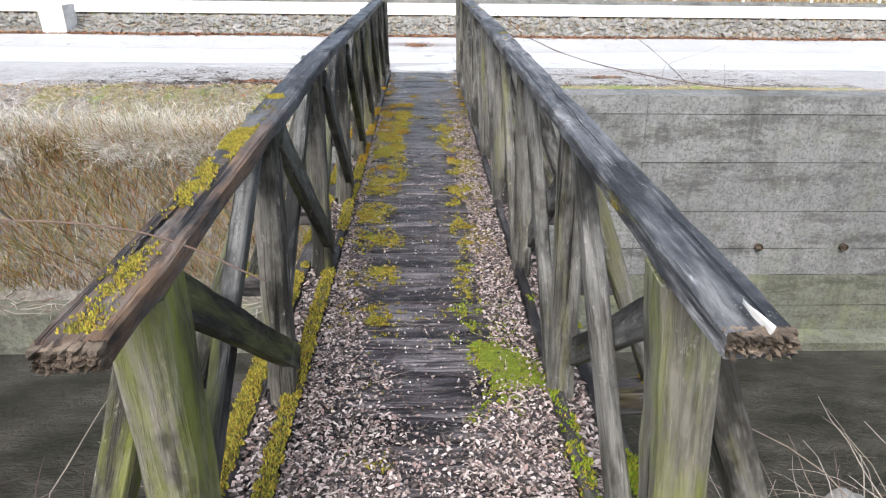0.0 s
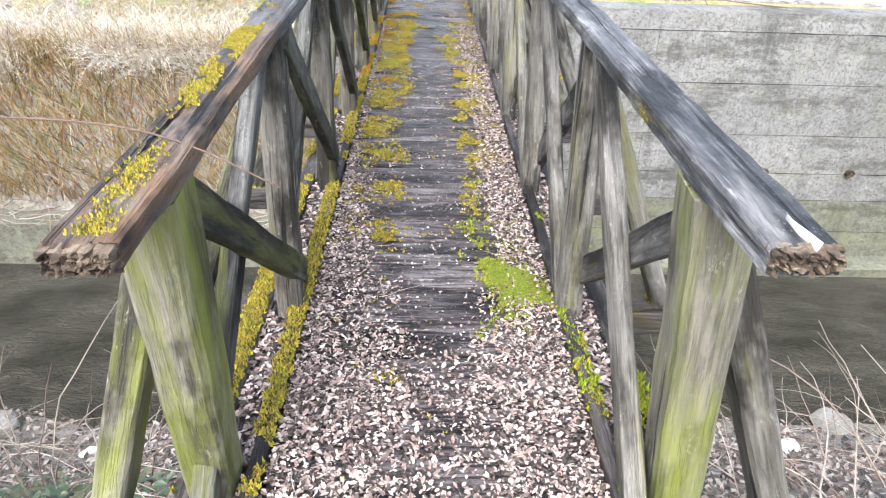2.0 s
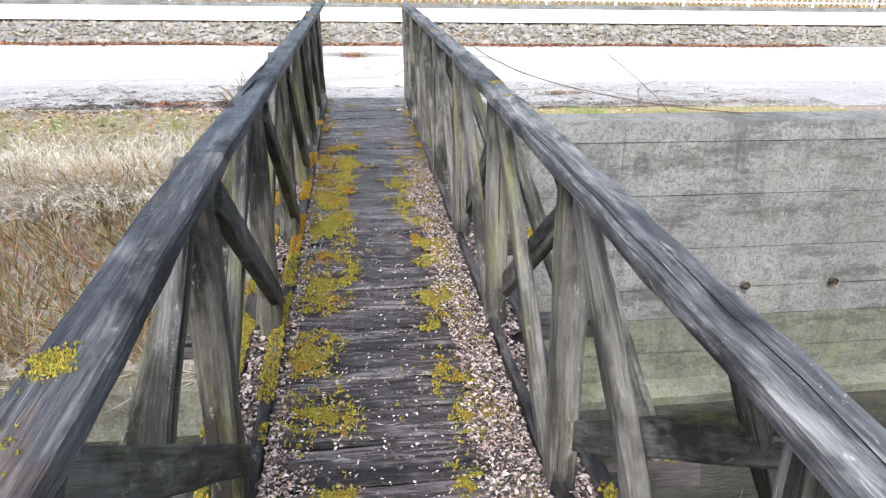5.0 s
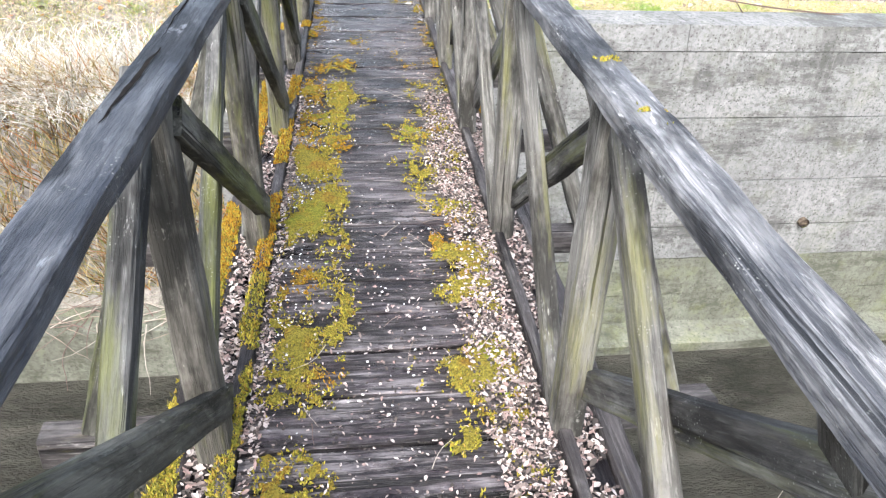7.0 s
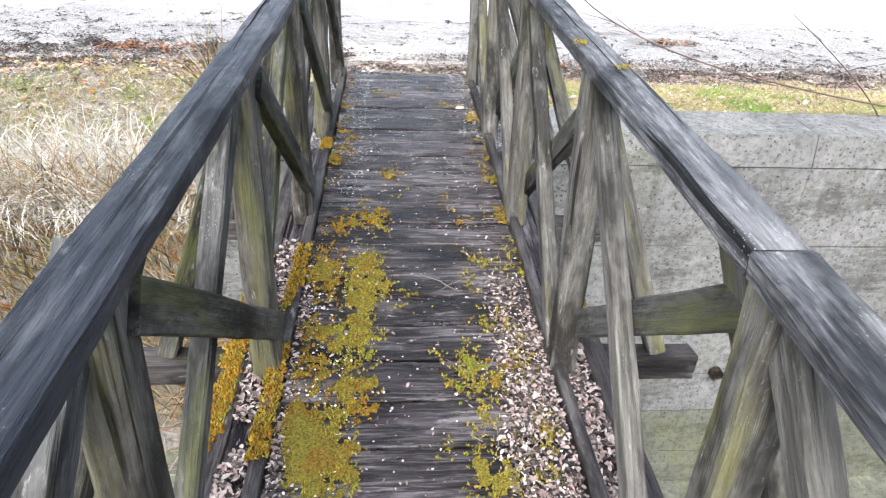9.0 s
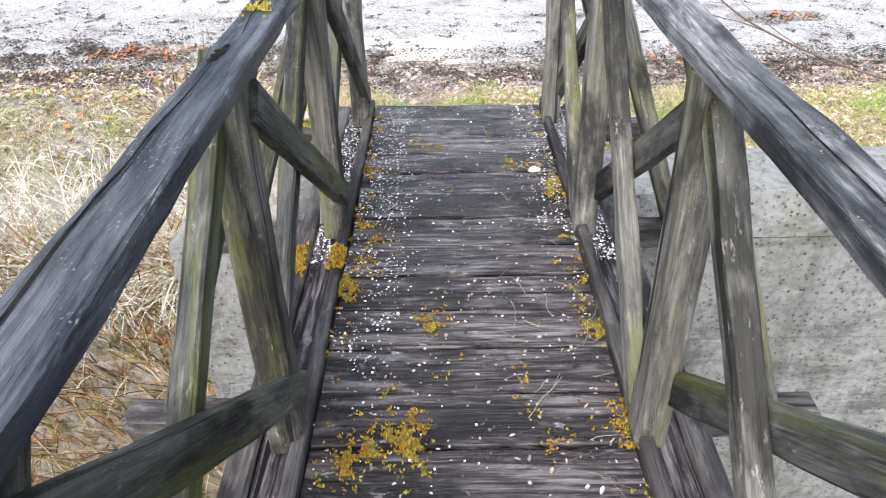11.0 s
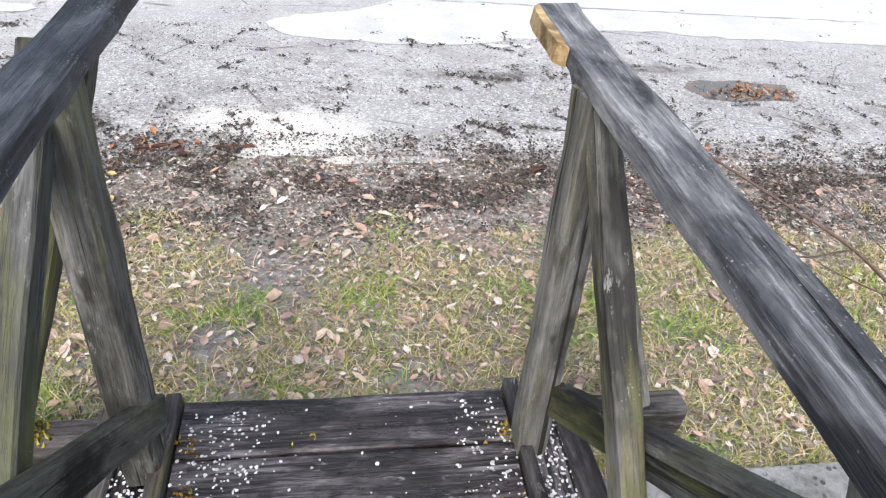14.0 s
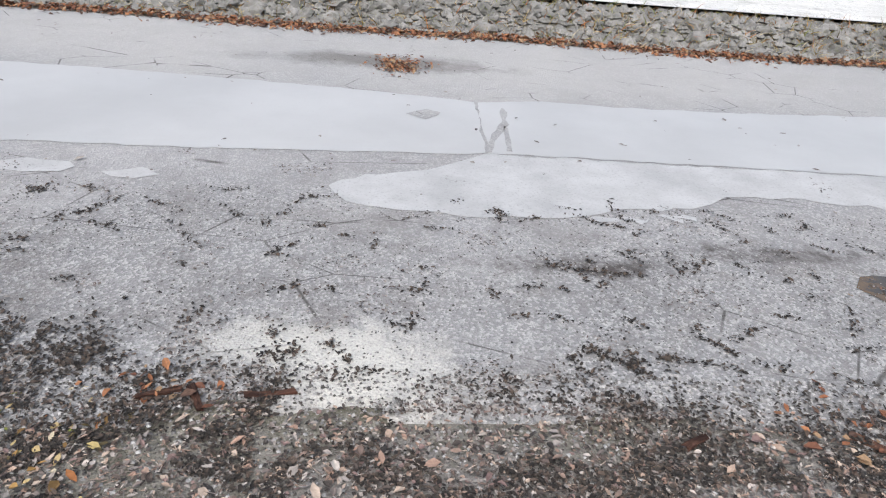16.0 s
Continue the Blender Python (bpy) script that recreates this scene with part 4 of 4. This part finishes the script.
# moss on the handrails: thick yellow cushions near the brown end, thin spots further on
RAILMOSS = ((-0.512, 2.15, 0.27, 0.75), (-0.50, 1.42, 0.10, 0.25), (-0.51, 1.80, 0.12, 0.3), (-0.49, 1.25, 0.06, 0.3), (-0.508, 2.66, 0.035, 0.5), (-0.50, 7.89, 0.05, 0.3), (-0.515, 9.95, 0.025, 0.3), (0.49, 4.65, 0.02, 0.2), (0.49, 4.35, 0.04, 0.35), (0.456, 6.69, 0.03, 0.22), (0.505, 6.46, 0.02, 0.12))
for cx, cy, ry, amount in RAILMOSS:
    for _ in range(int(2600 * ry / 0.2 * amount)):
        x, y = rng.gauss(cx, 0.015), rng.gauss(cy, ry * 0.5)
        if abs(x - cx) < 0.034 and fbm(x, y, 9, 40) > -0.1 and 1.24 < y < 9.98:
            m_yel.tuft((x, y, rail_top(-1 if x < 0 else 1, y) + 0.001), rng.uniform(0.004, 0.008), 3)
for _ in range(900):
    y = rng.gauss(1.80, 0.09)
    m_yel.tuft((rail_x(1, y) - 0.0505, y, rail_top(1, y) - 0.008 - rng.uniform(0, 0.034) * math.exp(-((y - 1.8) / 0.12) ** 2)), rng.uniform(0.003, 0.0055), 3, normal=(-0.8, 0, 0.4))
# cushions on the ends of the cross beams
for x0, y0 in ((1.02, 5.66), (1.02, 3.62), (0.98, 2.60), (-0.98, 3.62), (-1.0, 8.70), (-0.95, 9.72)):
    for _ in range(700):
        x, y = rng.gauss(x0, 0.04), rng.gauss(y0, 0.03)
        if abs(x) < 1.07 and abs(y - y0) < 0.05:
            m_yel.tuft((x, y, -0.112 + 0.045 * max(0, 1 - ((x - x0) / 0.07) ** 2 - ((y - y0) / 0.05) ** 2)), rng.uniform(0.014, 0.024), 3)
m_yel.done("yellow_moss", M_MOSS, "yellow-green moss cushions on the bridge timbers", "moss")
m_ora.done("orange_moss", M_MOSS_ORANGE, "orange-brown moss on the deck edges", "moss")
m_gre.done("green_moss", M_MOSS_GREEN, "bright green moss on the deck", "moss")

lf = Scatter(11)
for _ in range(130000):
    x, y = rng.uniform(-0.45, 0.45), rng.uniform(0.3, 8.2)
    full = 1 - smooth01(y, 1.9, 3.0)
    right = smooth01(x, 0.20 + 0.04 * math.sin(y * 5), 0.30) * (1 - smooth01(y, 6.3, 7.4))
    left = (1 - smooth01(x, -0.32, -0.18)) * (1 - smooth01(y, 3.0, 4.2)) * 0.8 + (1 - smooth01(x, -0.42, -0.37)) * (1 - smooth01(y, 6.8, 7.4)) * 0.7
    d = max(full, right, left) + 0.35 * fbm(x, y, 5, 60) - 0.55 * max(0.0, moss_amount(x, y) - 0.6)
    d -= 0.5 * math.exp(-(((x - 0.02) / 0.15) ** 2))
    if d > rng.uniform(0.25, 1.0):
        lf.leaf((x, y, rng.uniform(0.0, 0.012)), rng.uniform(0.008, 0.023))
    elif rng.random() < (0.07 if y < 5.5 else 0.02):
        lf.leaf((x, y, 0.002), rng.uniform(0.007, 0.018))
for _ in range(11000):
    side = rng.choice((-1, 1))
    x, y = side * rng.uniform(0.505, 0.592), rng.uniform(0.6, 7.3 if side < 0 else 6.9)
    if fbm(x, y, 3, 80) > -0.35:
        lf.leaf((x, y, -0.02 + rng.uniform(0, 0.02)), rng.uniform(0.015, 0.03))
lf.done("leaf_litter_on_deck", M_LEAF, "pinkish-brown dead leaves lying on the deck", "leaf litter")

ch = Scatter(12)
for _ in range(22000):
    x, y = rng.uniform(-0.45, 0.45), rng.uniform(2.0, 9.68)
    near_l = math.exp(-(((x + 0.36) / 0.10) ** 2)) * (1.9 * smooth01(y, 7.4, 8.3) + 0.5 * smooth01(y, 4.5, 5.2) * (1 - smooth01(y, 7, 7.4)))
    near_r = 1.6 * math.exp(-(((x - 0.40) / 0.07) ** 2)) * smooth01(y, 7.8, 8.8)
    d = 0.025 + 1.5 * max(near_l, near_r) * (0.6 + fbm(x, y, 4, 90))
    joint = abs(((y - DECK0) / 0.19) % 1.0 - 0.02) < 0.04
    if joint:
        d += 0.16
    if rng.random() < d:
        ch.flake((x, y, 0.001), rng.uniform(0.004, 0.0115))
for _ in range(1700):
    side = rng.choice((-1, 1))
    ch.flake((side * rng.uniform(0.50, 0.60), rng.uniform(8.3, 9.7), -0.02), rng.uniform(0.005, 0.012))
ch.done("pale_chips", M_PETAL, "small pale husks and chips scattered over the planks", "chips")

tw = Scatter(13)
for _ in range(90):
    x, y = rng.uniform(0.15, 0.44), rng.uniform(5.0, 9.2)
    a = rng.uniform(0, 6.28)
    tw.wander((x, y, 0.008), (math.cos(a), math.sin(a), 0), rng.uniform(0.06, 0.2), 0.0012, 0.0007, 6, 0.3)
for _ in range(60):
    x, y = rng.uniform(-0.4, 0.4), rng.uniform(1.0, 5.6)
    a = rng.uniform(0, 6.28)
    tw.wander((x, y, 0.014), (math.cos(a), math.sin(a), 0), rng.uniform(0.06, 0.18), 0.0014, 0.0007, 5, 0.2)
tw.done("fine_twigs_on_deck", M_TWIG, "thin dry twigs and stalks on the deck", "twigs")
bm = blob(0.025, 3, 0.3, 0.9)
me = bpy.data.meshes.new("white_stone")
bm.to_mesh(me)
bm.free()
me.materials.append(M_WSTONE)
thing("white_stone", "small white stone lying on the dark planks", "stone", data=me, m=pose(0.345, 8.97, 0.0))

# ---- near bank ----
lf, iv, tw = Scatter(14), Scatter(15), Scatter(16)
for _ in range(34000):
    x, y = rng.gauss(0, 3.2), rng.uniform(-0.6, 6.0)
    if rng.random() < 0.12:
        x, y = rng.uniform(-14, 14), rng.uniform(-5, 6)
    if abs(x) < 0.7 and y < 1.0 and rng.random() < 0.3:
        continue
    lf.leaf((x, y, land(x, y) + rng.uniform(0.005, 0.035)), rng.uniform(0.035, 0.075), 0.4, 0.6)
lf.done("leaf_litter_on_bank", M_LEAF_DARK, "wet grey-brown dead leaves on the stream bank", "leaf litter")
for _ in range(900):
    x, y = rng.gauss(-2.2, 0.8), rng.uniform(0.8, 3.6)
    iv.leaf((x, y, land(x, y) + rng.uniform(0.03, 0.09)), rng.uniform(0.05, 0.085), 0.2, 0.4)
iv.done("ivy", M_IVY, "dark green ivy leaves creeping over the bank", "ivy")
for _ in range(420):
    side = rng.choice((-1, -1, 1, 1, 1))
    x, y = side * rng.uniform(0.9, 5.5), rng.uniform(0.8, 5.6)
    a = rng.uniform(0, 6.28)
    pts = tw.wander((x, y, land(x, y) + 0.02), (math.cos(a), math.sin(a), rng.uniform(0.0, 0.8)), rng.uniform(0.4, 1.3), 0.005, 0.002, 7, 0.22, 0.09)
    if rng.random() < 0.6:
        tw.wander(pts[3], (rng.uniform(-1, 1), rng.uniform(-1, 1), 0.5), rng.uniform(0.15, 0.5), 0.003, 0.0012, 5, 0.25, 0.05)
for k in range(46):
    x, y = rng.uniform(-4.6, -1.6), rng.uniform(2.4, 4.6)
    tw.wander((x, y, land(x, y)), (rng.uniform(-.5, .8), rng.uniform(-.4, .4), 1), rng.uniform(0.7, 1.7), 0.006, 0.002, 9, 0.2, 0.10)
tw.done("dead_stalks", M_TWIG, "tangle of grey dry stalks and twigs on the bank", "dry stalks")


def cane(name, pts, r0, r1, label, side_twigs=0, seed=0):
    """A bare shrub shoot through the given few points, rounded, with side twigs."""
    s = Scatter(seed)
    P = [Vector(p) for p in pts]
    fine = []
    for i in range(len(P) - 1):
        a, b, c, d = P[max(i - 1, 0)], P[i], P[i + 1], P[min(i + 2, len(P) - 1)]
        for k in range(6):
            t = k / 6
            fine.append(0.5 * ((2 * b) + (c - a) * t + (2 * a - 5 * b + 4 * c - d) * t * t + (3 * b - a - 3 * c + d) * t ** 3))
    fine.append(P[-1])
    s.twig(fine, r0, r1, 6)
    for k in range(side_twigs):
        i = int(len(fine) * (0.1 + 0.8 * k / max(1, side_twigs)))
        s.wander(fine[i], (s.r.uniform(-1, 0.4), s.r.uniform(-0.4, 0.4), s.r.uniform(-0.2, 0.9)), s.r.uniform(0.3, 0.9), r1 * 1.2, r1 * 0.4, 7, 0.16)
    return thing(name, label, "branch", data=mesh_of(name, s.v, s.f, M_BRANCH, True))


cane("bramble_shoot", [(-2.9, 2.2, land(-2.9, 2.2)), (-2.2, 2.25, 0.60), (-1.5, 2.0, 0.82), (-0.9, 1.7, 0.96), (-0.52, 1.55, 0.995), (-0.30, 1.52, 0.91)], 0.0032, 0.0016, "reddish bramble shoot arching over the handrail", 3, 5)
cane("bare_branch", [(4.81, 9.42, -0.18), (4.05, 9.43, -0.12), (3.3, 9.45, -0.02), (2.53, 9.45, 0.13), (2.13, 9.45, 0.23), (1.74, 9.45, 0.36), (1.37, 9.45, 0.53), (1.06, 9.45, 0.74), (0.80, 9.45, 0.88), (0.63, 9.45, 0.97)], 0.009, 0.0025, "thin bare branch arching from the wall top to the handrail", 6, 6)
cane("bare_branch", [(3.75, 9.45, -0.19), (3.55, 9.5, 0.02), (3.2, 9.55, 0.3), (2.85, 9.6, 0.55)], 0.006, 0.002, "thin bare branch hanging over the wall top", 4, 7)
for k, (x, y, r) in enumerate(((-3.05, 4.6, 0.10), (3.1, 4.35, 0.16), (3.45, 4.6, 0.12), (-4.2, 5.2, 0.16), (2.4, 5.4, 0.2), (-1.6, 5.5, 0.22), (4.4, 5.3, 0.24))):
    bm = blob(r, 40 + k, 0.6)
    me = bpy.data.meshes.new("stone")
    bm.to_mesh(me)
    bm.free()
    me.materials.append(M_WSTONE if k < 3 else M_RUBBLE)
    thing("stone", "pale stone at the edge of the stream" if k < 3 else "grey stone at the edge of the stream", "stone", "", "stream stones", me, pose(x, y, land(x, y) - 0.02, 0, 0, 40 * k))

# ---- grassy far bank ----
st, bw, tw = Scatter(17), Scatter(18), Scatter(19)
for _ in range(30000):
    x = rng.uniform(-11, -1.15)
    y = 9.42 + 0.2 * fbm(x, 0.0, 1.3, 95) + (1.0 if rng.random() < 0.85 else 2.0) * rng.random() ** 1.1
    if fbm(x, y, 1.2, 100) < -0.5 or x > -1.5 or y > 10.15 and rng.random() < 0.88:
        continue
    st.blade((x, y, land(x, y)), (rng.uniform(-.7, .7), rng.uniform(-1.0, 0.25), 0.75), rng.uniform(0.25, 0.8) * (1.0 - 0.7 * smooth01(y, 9.7, 10.4)), 0.009, rng.uniform(0.7, 2.2), 4)
for _ in range(14000):
    x, y = rng.uniform(-11, -1.2), rng.uniform(8.85, 9.75)
    bw.blade((x, y, land(x, y)), (rng.uniform(-.6, .6), rng.uniform(-.8, .2), 1), rng.uniform(0.2, 0.75), 0.012, rng.uniform(0.3, 1.3), 4)
for _ in range(3000):
    x, y = rng.uniform(-9, -1.2), rng.uniform(9.6, 12.2)
    bw.leaf((x, y, land(x, y) + 0.02), rng.uniform(0.03, 0.06), 0.4, 0.6)
for _ in range(260):
    x, y = rng.uniform(-8, -1.2), rng.uniform(8.4, 9.0)
    a = rng.uniform(0, 6.28)
    tw.wander((x, y, max(land(x, y), -3.1) + 0.02), (math.cos(a), math.sin(a), 0.15), rng.uniform(0.3, 1.1), 0.007, 0.002, 6, 0.2, 0.05)
st.done("dry_grass", M_STRAW, "bleached dry grass hanging over the bank", "dry grass")
bw.done("undergrowth", M_BROWNWEED, "brown and olive winter undergrowth on the bank face", "undergrowth")
tw.done("dead_branches", M_TWIG, "dead twigs lying on the concrete ledge", "twigs")

def limed(x, y):
    return ((x + 0.22 - 0.8 * (y - 12.3)) / 0.26) ** 2 + ((y - 12.3) / 0.48) ** 2 < 1 + fbm(x, y, 4, 500)


# ---- verge between bridge and road ----
lf, gr, gv, mo, lp = Scatter(22), Scatter(23), Scatter(24), Scatter(25), Scatter(29)
gg = Scatter(31)
for _ in range(46000):
    x, y = rng.uniform(-6.5, 7.5), rng.uniform(9.45, 12.15)
    if x > WALL_X and y < 9.6:
        continue
    high = 0.03 if y < 11.1 else 0.012
    if y < 11.1 and rng.random() < 0.3:
        continue
    s = lf if y > 11.2 + 0.5 * fbm(x, y, 1.5, 77) and rng.random() < 0.62 else lp
    s.leaf((x, y, land(x, y) + 0.006 + rng.uniform(0.0, high)), rng.choice((0.012, 0.016, 0.022, 0.03, 0.038)) * (1.8 if rng.random() < 0.05 else 1.0), 0.4, 0.4)
for _ in range(9000):
    x, y = rng.uniform(-6, 7), 11.4 + rng.random() * 0.75
    if limed(x, y) and rng.random() < 0.92:
        continue
    s = lf if rng.random() < 0.65 else lp
    s.leaf((x, y, max(land(x, y), road_top(x, y) if y > 11.95 else -9) + rng.uniform(0.004, 0.015)), rng.uniform(0.012, 0.035), 0.4, 0.3)
for _ in range(130000):
    x, y = rng.uniform(-6.0, 6.5), 9.5 + 2.0 * rng.random() ** 1.2
    d = fbm(x, y, 1.6, 120) + 0.4 * fbm(x, y, 5.5, 125) + 0.95 * (1 - smooth01(y, 10.4, 11.4))
    if d < 0.46 + rng.uniform(-0.3, 0.3):
        continue
    s = gg if fbm(x, y, 2.3, 140) > 0.36 + rng.uniform(-0.15, 0.15) else gr
    s.blade((x, y, land(x, y)), (rng.uniform(-.8, .8), rng.uniform(-.8, .8), 0.8), rng.uniform(0.03, 0.09), 0.005, 1.4, 3)
for _ in range(26000):
    x, y = rng.uniform(-5, 5.5), 9.75 + 2.1 * rng.random()
    sc = lp if rng.random() < 0.6 else lf
    sc.blade((x, y, land(x, y) + 0.012), (rng.uniform(-1, 1), rng.uniform(-1, 1), 0.12), rng.uniform(0.015, 0.06), 0.004, 0.3, 2)
for _ in range(420):
    x, y = rng.uniform(-4, 4.5), rng.uniform(9.85, 12.0)
    lp.leaf((x, y, land(x, y) + 0.03), rng.uniform(0.04, 0.075), 0.5, 0.5)
for _ in range(60):
    cx, cy = rng.uniform(-3, 3.5), rng.uniform(9.85, 10.7)
    for _ in range(70):
        x, y = rng.gauss(cx, 0.05), rng.gauss(cy, 0.05)
        gg.blade((x, y, land(x, y)), (rng.uniform(-.9, .9), rng.uniform(-.9, .9), 0.9), rng.uniform(0.05, 0.12), 0.005, 1.3, 3)
gg.done("fresh_grass", M_GRASS_GREEN, "bright green grass tufts on the verge", "grass")
for _ in range(30000):
    y = 10.9 + 1.5 * rng.random() ** 0.7
    x = rng.uniform(-7, 8)
    z = max(land(x, y), road_top(x, y)) if y > 11.9 else land(x, y)
    gv.pebble((x, y, z), rng.uniform(0.008, 0.026))
for _ in range(3600):
    x, y = rng.uniform(0.7, 8), rng.gauss(9.35, 0.14)
    if fbm(x, y, 1.5, 150) > 0.62 and y > 9.1:
        mo.tuft((x, y, -0.165 if y < 9.5 else land(x, y)), rng.uniform(0.010, 0.02), 3)
lf.done("mulch_at_road_edge", M_LEAF_DARK, "dark leaf mulch at the road edge", "leaf litter")
lp.done("leaf_litter_on_verge", M_LEAF_TAN, "pale brown dead leaves on the verge", "leaf litter")
gr.done("verge_grass", M_GRASS, "thin green and yellow grass on the verge", "grass")
gv.done("gravel", M_STONE_BITS, "loose grey gravel at the road edge", "gravel")
mo.done("wall_top_moss", M_MOSS, "yellow-green moss along the wall top", "moss")

# ---- litter on the road ----
lf, rd, gv, mu = Scatter(26), Scatter(27), Scatter(28), Scatter(30)
for _ in range(60000):
    x, y = rng.uniform(-7, 8), 12.1 + 3.3 * rng.random() ** 1.6
    d = fbm(x, y, 1.7, 200) + 0.5 * fbm(x, y, 6, 210) + 0.4 * (1 - smooth01(y, 12.1, 12.6)) - 0.35 * smooth01(y, 13, 15)
    if x < -0.3:
        d += 0.12
    if d < 0.39 + rng.uniform(-0.15, 0.15) or limed(x, y) and rng.random() < 0.85:
        continue
    lf.leaf((x, y, road_z(y) + 0.034 + rng.uniform(0, 0.006)), rng.uniform(0.010, 0.03), 0.3, 0.2)
for _ in range(160):
    x, y = rng.uniform(-7, 8), rng.uniform(14.4, 20.3)
    lf.leaf((x, y, road_z(y) + 0.04), rng.uniform(0.03, 0.07), 0.3, 0.2)
for _ in range(330):
    cx, cy = rng.uniform(-6, 7), 12.15 + 2.4 * rng.random() ** 1.7
    a, l = rng.uniform(0, 6.28), rng.uniform(0.02, 0.10)
    for _ in range(int(8 + 260 * l)):
        u, v = rng.gauss(0, l), rng.gauss(0, 0.02)
        x, y = cx + u * math.cos(a) - v * math.sin(a), cy + u * math.sin(a) + v * math.cos(a)
        if y > 12.0:
            mu.leaf((x, y, road_z(y) + 0.034 + rng.uniform(0, 0.008)), rng.uniform(0.012, 0.036), 0.4, 0.4)
for _ in range(30000):
    x, y = rng.uniform(-5, 5.5), rng.gauss(11.68, 0.28)
    if fbm(x, y, 2.2, 300) > -0.1 and not (limed(x, y) and rng.random() < 0.92):
        mu.leaf((x, y, max(land(x, y), road_top(x, y) if y > 11.95 else -9) + rng.uniform(0.01, 0.022)), rng.uniform(0.012, 0.035), 0.4, 0.4)
for _ in range(15000):
    x = -4.5 + 4.0 * rng.random()
    edge = 11.9 + 0.55 * smooth01(-x, 0.7, 2.2)
    y = rng.gauss(edge, 0.24)
    if y > 11.7 and fbm(x, y, 2.6, 310) + 0.4 * fbm(x, y, 8.0, 320) > rng.uniform(-0.2, 0.35) and not (limed(x, y) and rng.random() < 0.92):
        mu.leaf((x, y, max(land(x, y), road_top(x, y) if y > 11.95 else -9) + rng.uniform(0.006, 0.016)), rng.uniform(0.012, 0.036), 0.4, 0.4)
for x0, y0, x1, y1, n in ((0.92, 12.62, 1.22, 12.38, 150), (0.90, 13.5, 1.5, 13.42, 130), (-2.3, 13.95, -2.1, 14.3, 70), (0.98, 12.2, 1.05, 12.12, 40), (1.28, 12.56, 1.45, 12.52, 50)):
    for _ in range(n):
        t = rng.random()
        x, y = x0 + (x1 - x0) * t + rng.gauss(0, 0.02), y0 + (y1 - y0) * t + rng.gauss(0, 0.02)
        mu.leaf((x, y, road_z(y) + 0.036 + rng.uniform(0, 0.008)), rng.uniform(0.012, 0.034), 0.4, 0.4)
mu.done("leaf_scraps", M_MULCH, "clumps of black rotten leaf scraps on the asphalt", "leaf litter")
lf.done("road_litter", M_LEAF_DARK, "dark wet leaf scraps on the asphalt", "leaf litter")
for _ in range(26000):
    x, y = rng.uniform(-7, 8), rng.uniform(12.1, 14.6)
    if fbm(x, y, 1.1, 230) > -0.2:
        gv.pebble((x, y, road_z(y) + 0.03), rng.uniform(0.006, 0.018))
gv.done("road_grit", M_STONE_BITS, "pale grit on the worn asphalt", "grit")
for _ in range(9000):
    x = rng.uniform(-14, 14)
    y = rng.gauss(20.42 + 0.1 * math.sin(x), 0.17)
    rd.leaf((x, y, max(road_z(y) + 0.03, land(x, y)) + rng.uniform(0, 0.03)), rng.uniform(0.05, 0.1), 0.5, 0.6)
for cx, cy, sx, sy, n in ((-0.16, 18.5, 0.17, 0.2, 460), (3.55, 13.33, 0.2, 0.08, 100), (-2.9, 12.35, 0.28, 0.1, 260), (-1.15, 12.2, 0.16, 0.06, 26), (2.15, 12.0, 0.25, 0.15, 60)):
    for _ in range(n):
        x, y = rng.gauss(cx, sx), rng.gauss(cy, sy)
        rd.leaf((x, y, road_z(y) + 0.036 + rng.uniform(0, 0.02)), rng.uniform(0.03, 0.07), 0.5, 0.5)
rd.done("orange_leaves", M_LEAF_RED, "heaps of orange-brown fallen leaves along the road", "leaf litter")
M_BARK = wood("red_bark", (0.06, 0.028, 0.02), (0.13, 0.055, 0.036), (0.22, 0.12, 0.08))
for k, (x, y, l, a) in enumerate(((-0.77, 12.17, 0.23, 10), (-1.24, 12.14, 0.20, 20), (-1.02, 12.22, 0.16, -60), (2.05, 12.0, 0.22, -35), (1.2, 11.92, 0.14, 30))):
    thing("bark_piece", "strip of red-brown rotten bark on the ground", "bark", "", "bark pieces", timber(l, 0.04, 0.014, M_BARK, 900 + k, 0.012, 0.03, 0.02), pose(x, y, max(road_z(y) + 0.04, land(x, y) + 0.012), 0, 0, a))

# ---- planks of the deck ----
rng = random.Random(77)
plank_meshes = [timber(0.90, 0.181, 0.05, M_PLANK, 300 + k, 0.005, 0.06, 0.004) for k in range(12)]
y, k = DECK1, 0
while y > DECK0 + 0.1:
    wd = 0.19
    y -= wd
    m = along((-0.45, y + wd / 2, -0.03 + rng.uniform(-0.004, 0.003)), (0.45, y + wd / 2 + rng.uniform(-0.004, 0.004), -0.03 + rng.uniform(-0.004, 0.003)), (0, 1, 0))
    piece("plank", plank_meshes[(k * 5 + k // 3) % 12], bridge, m)
    k += 1
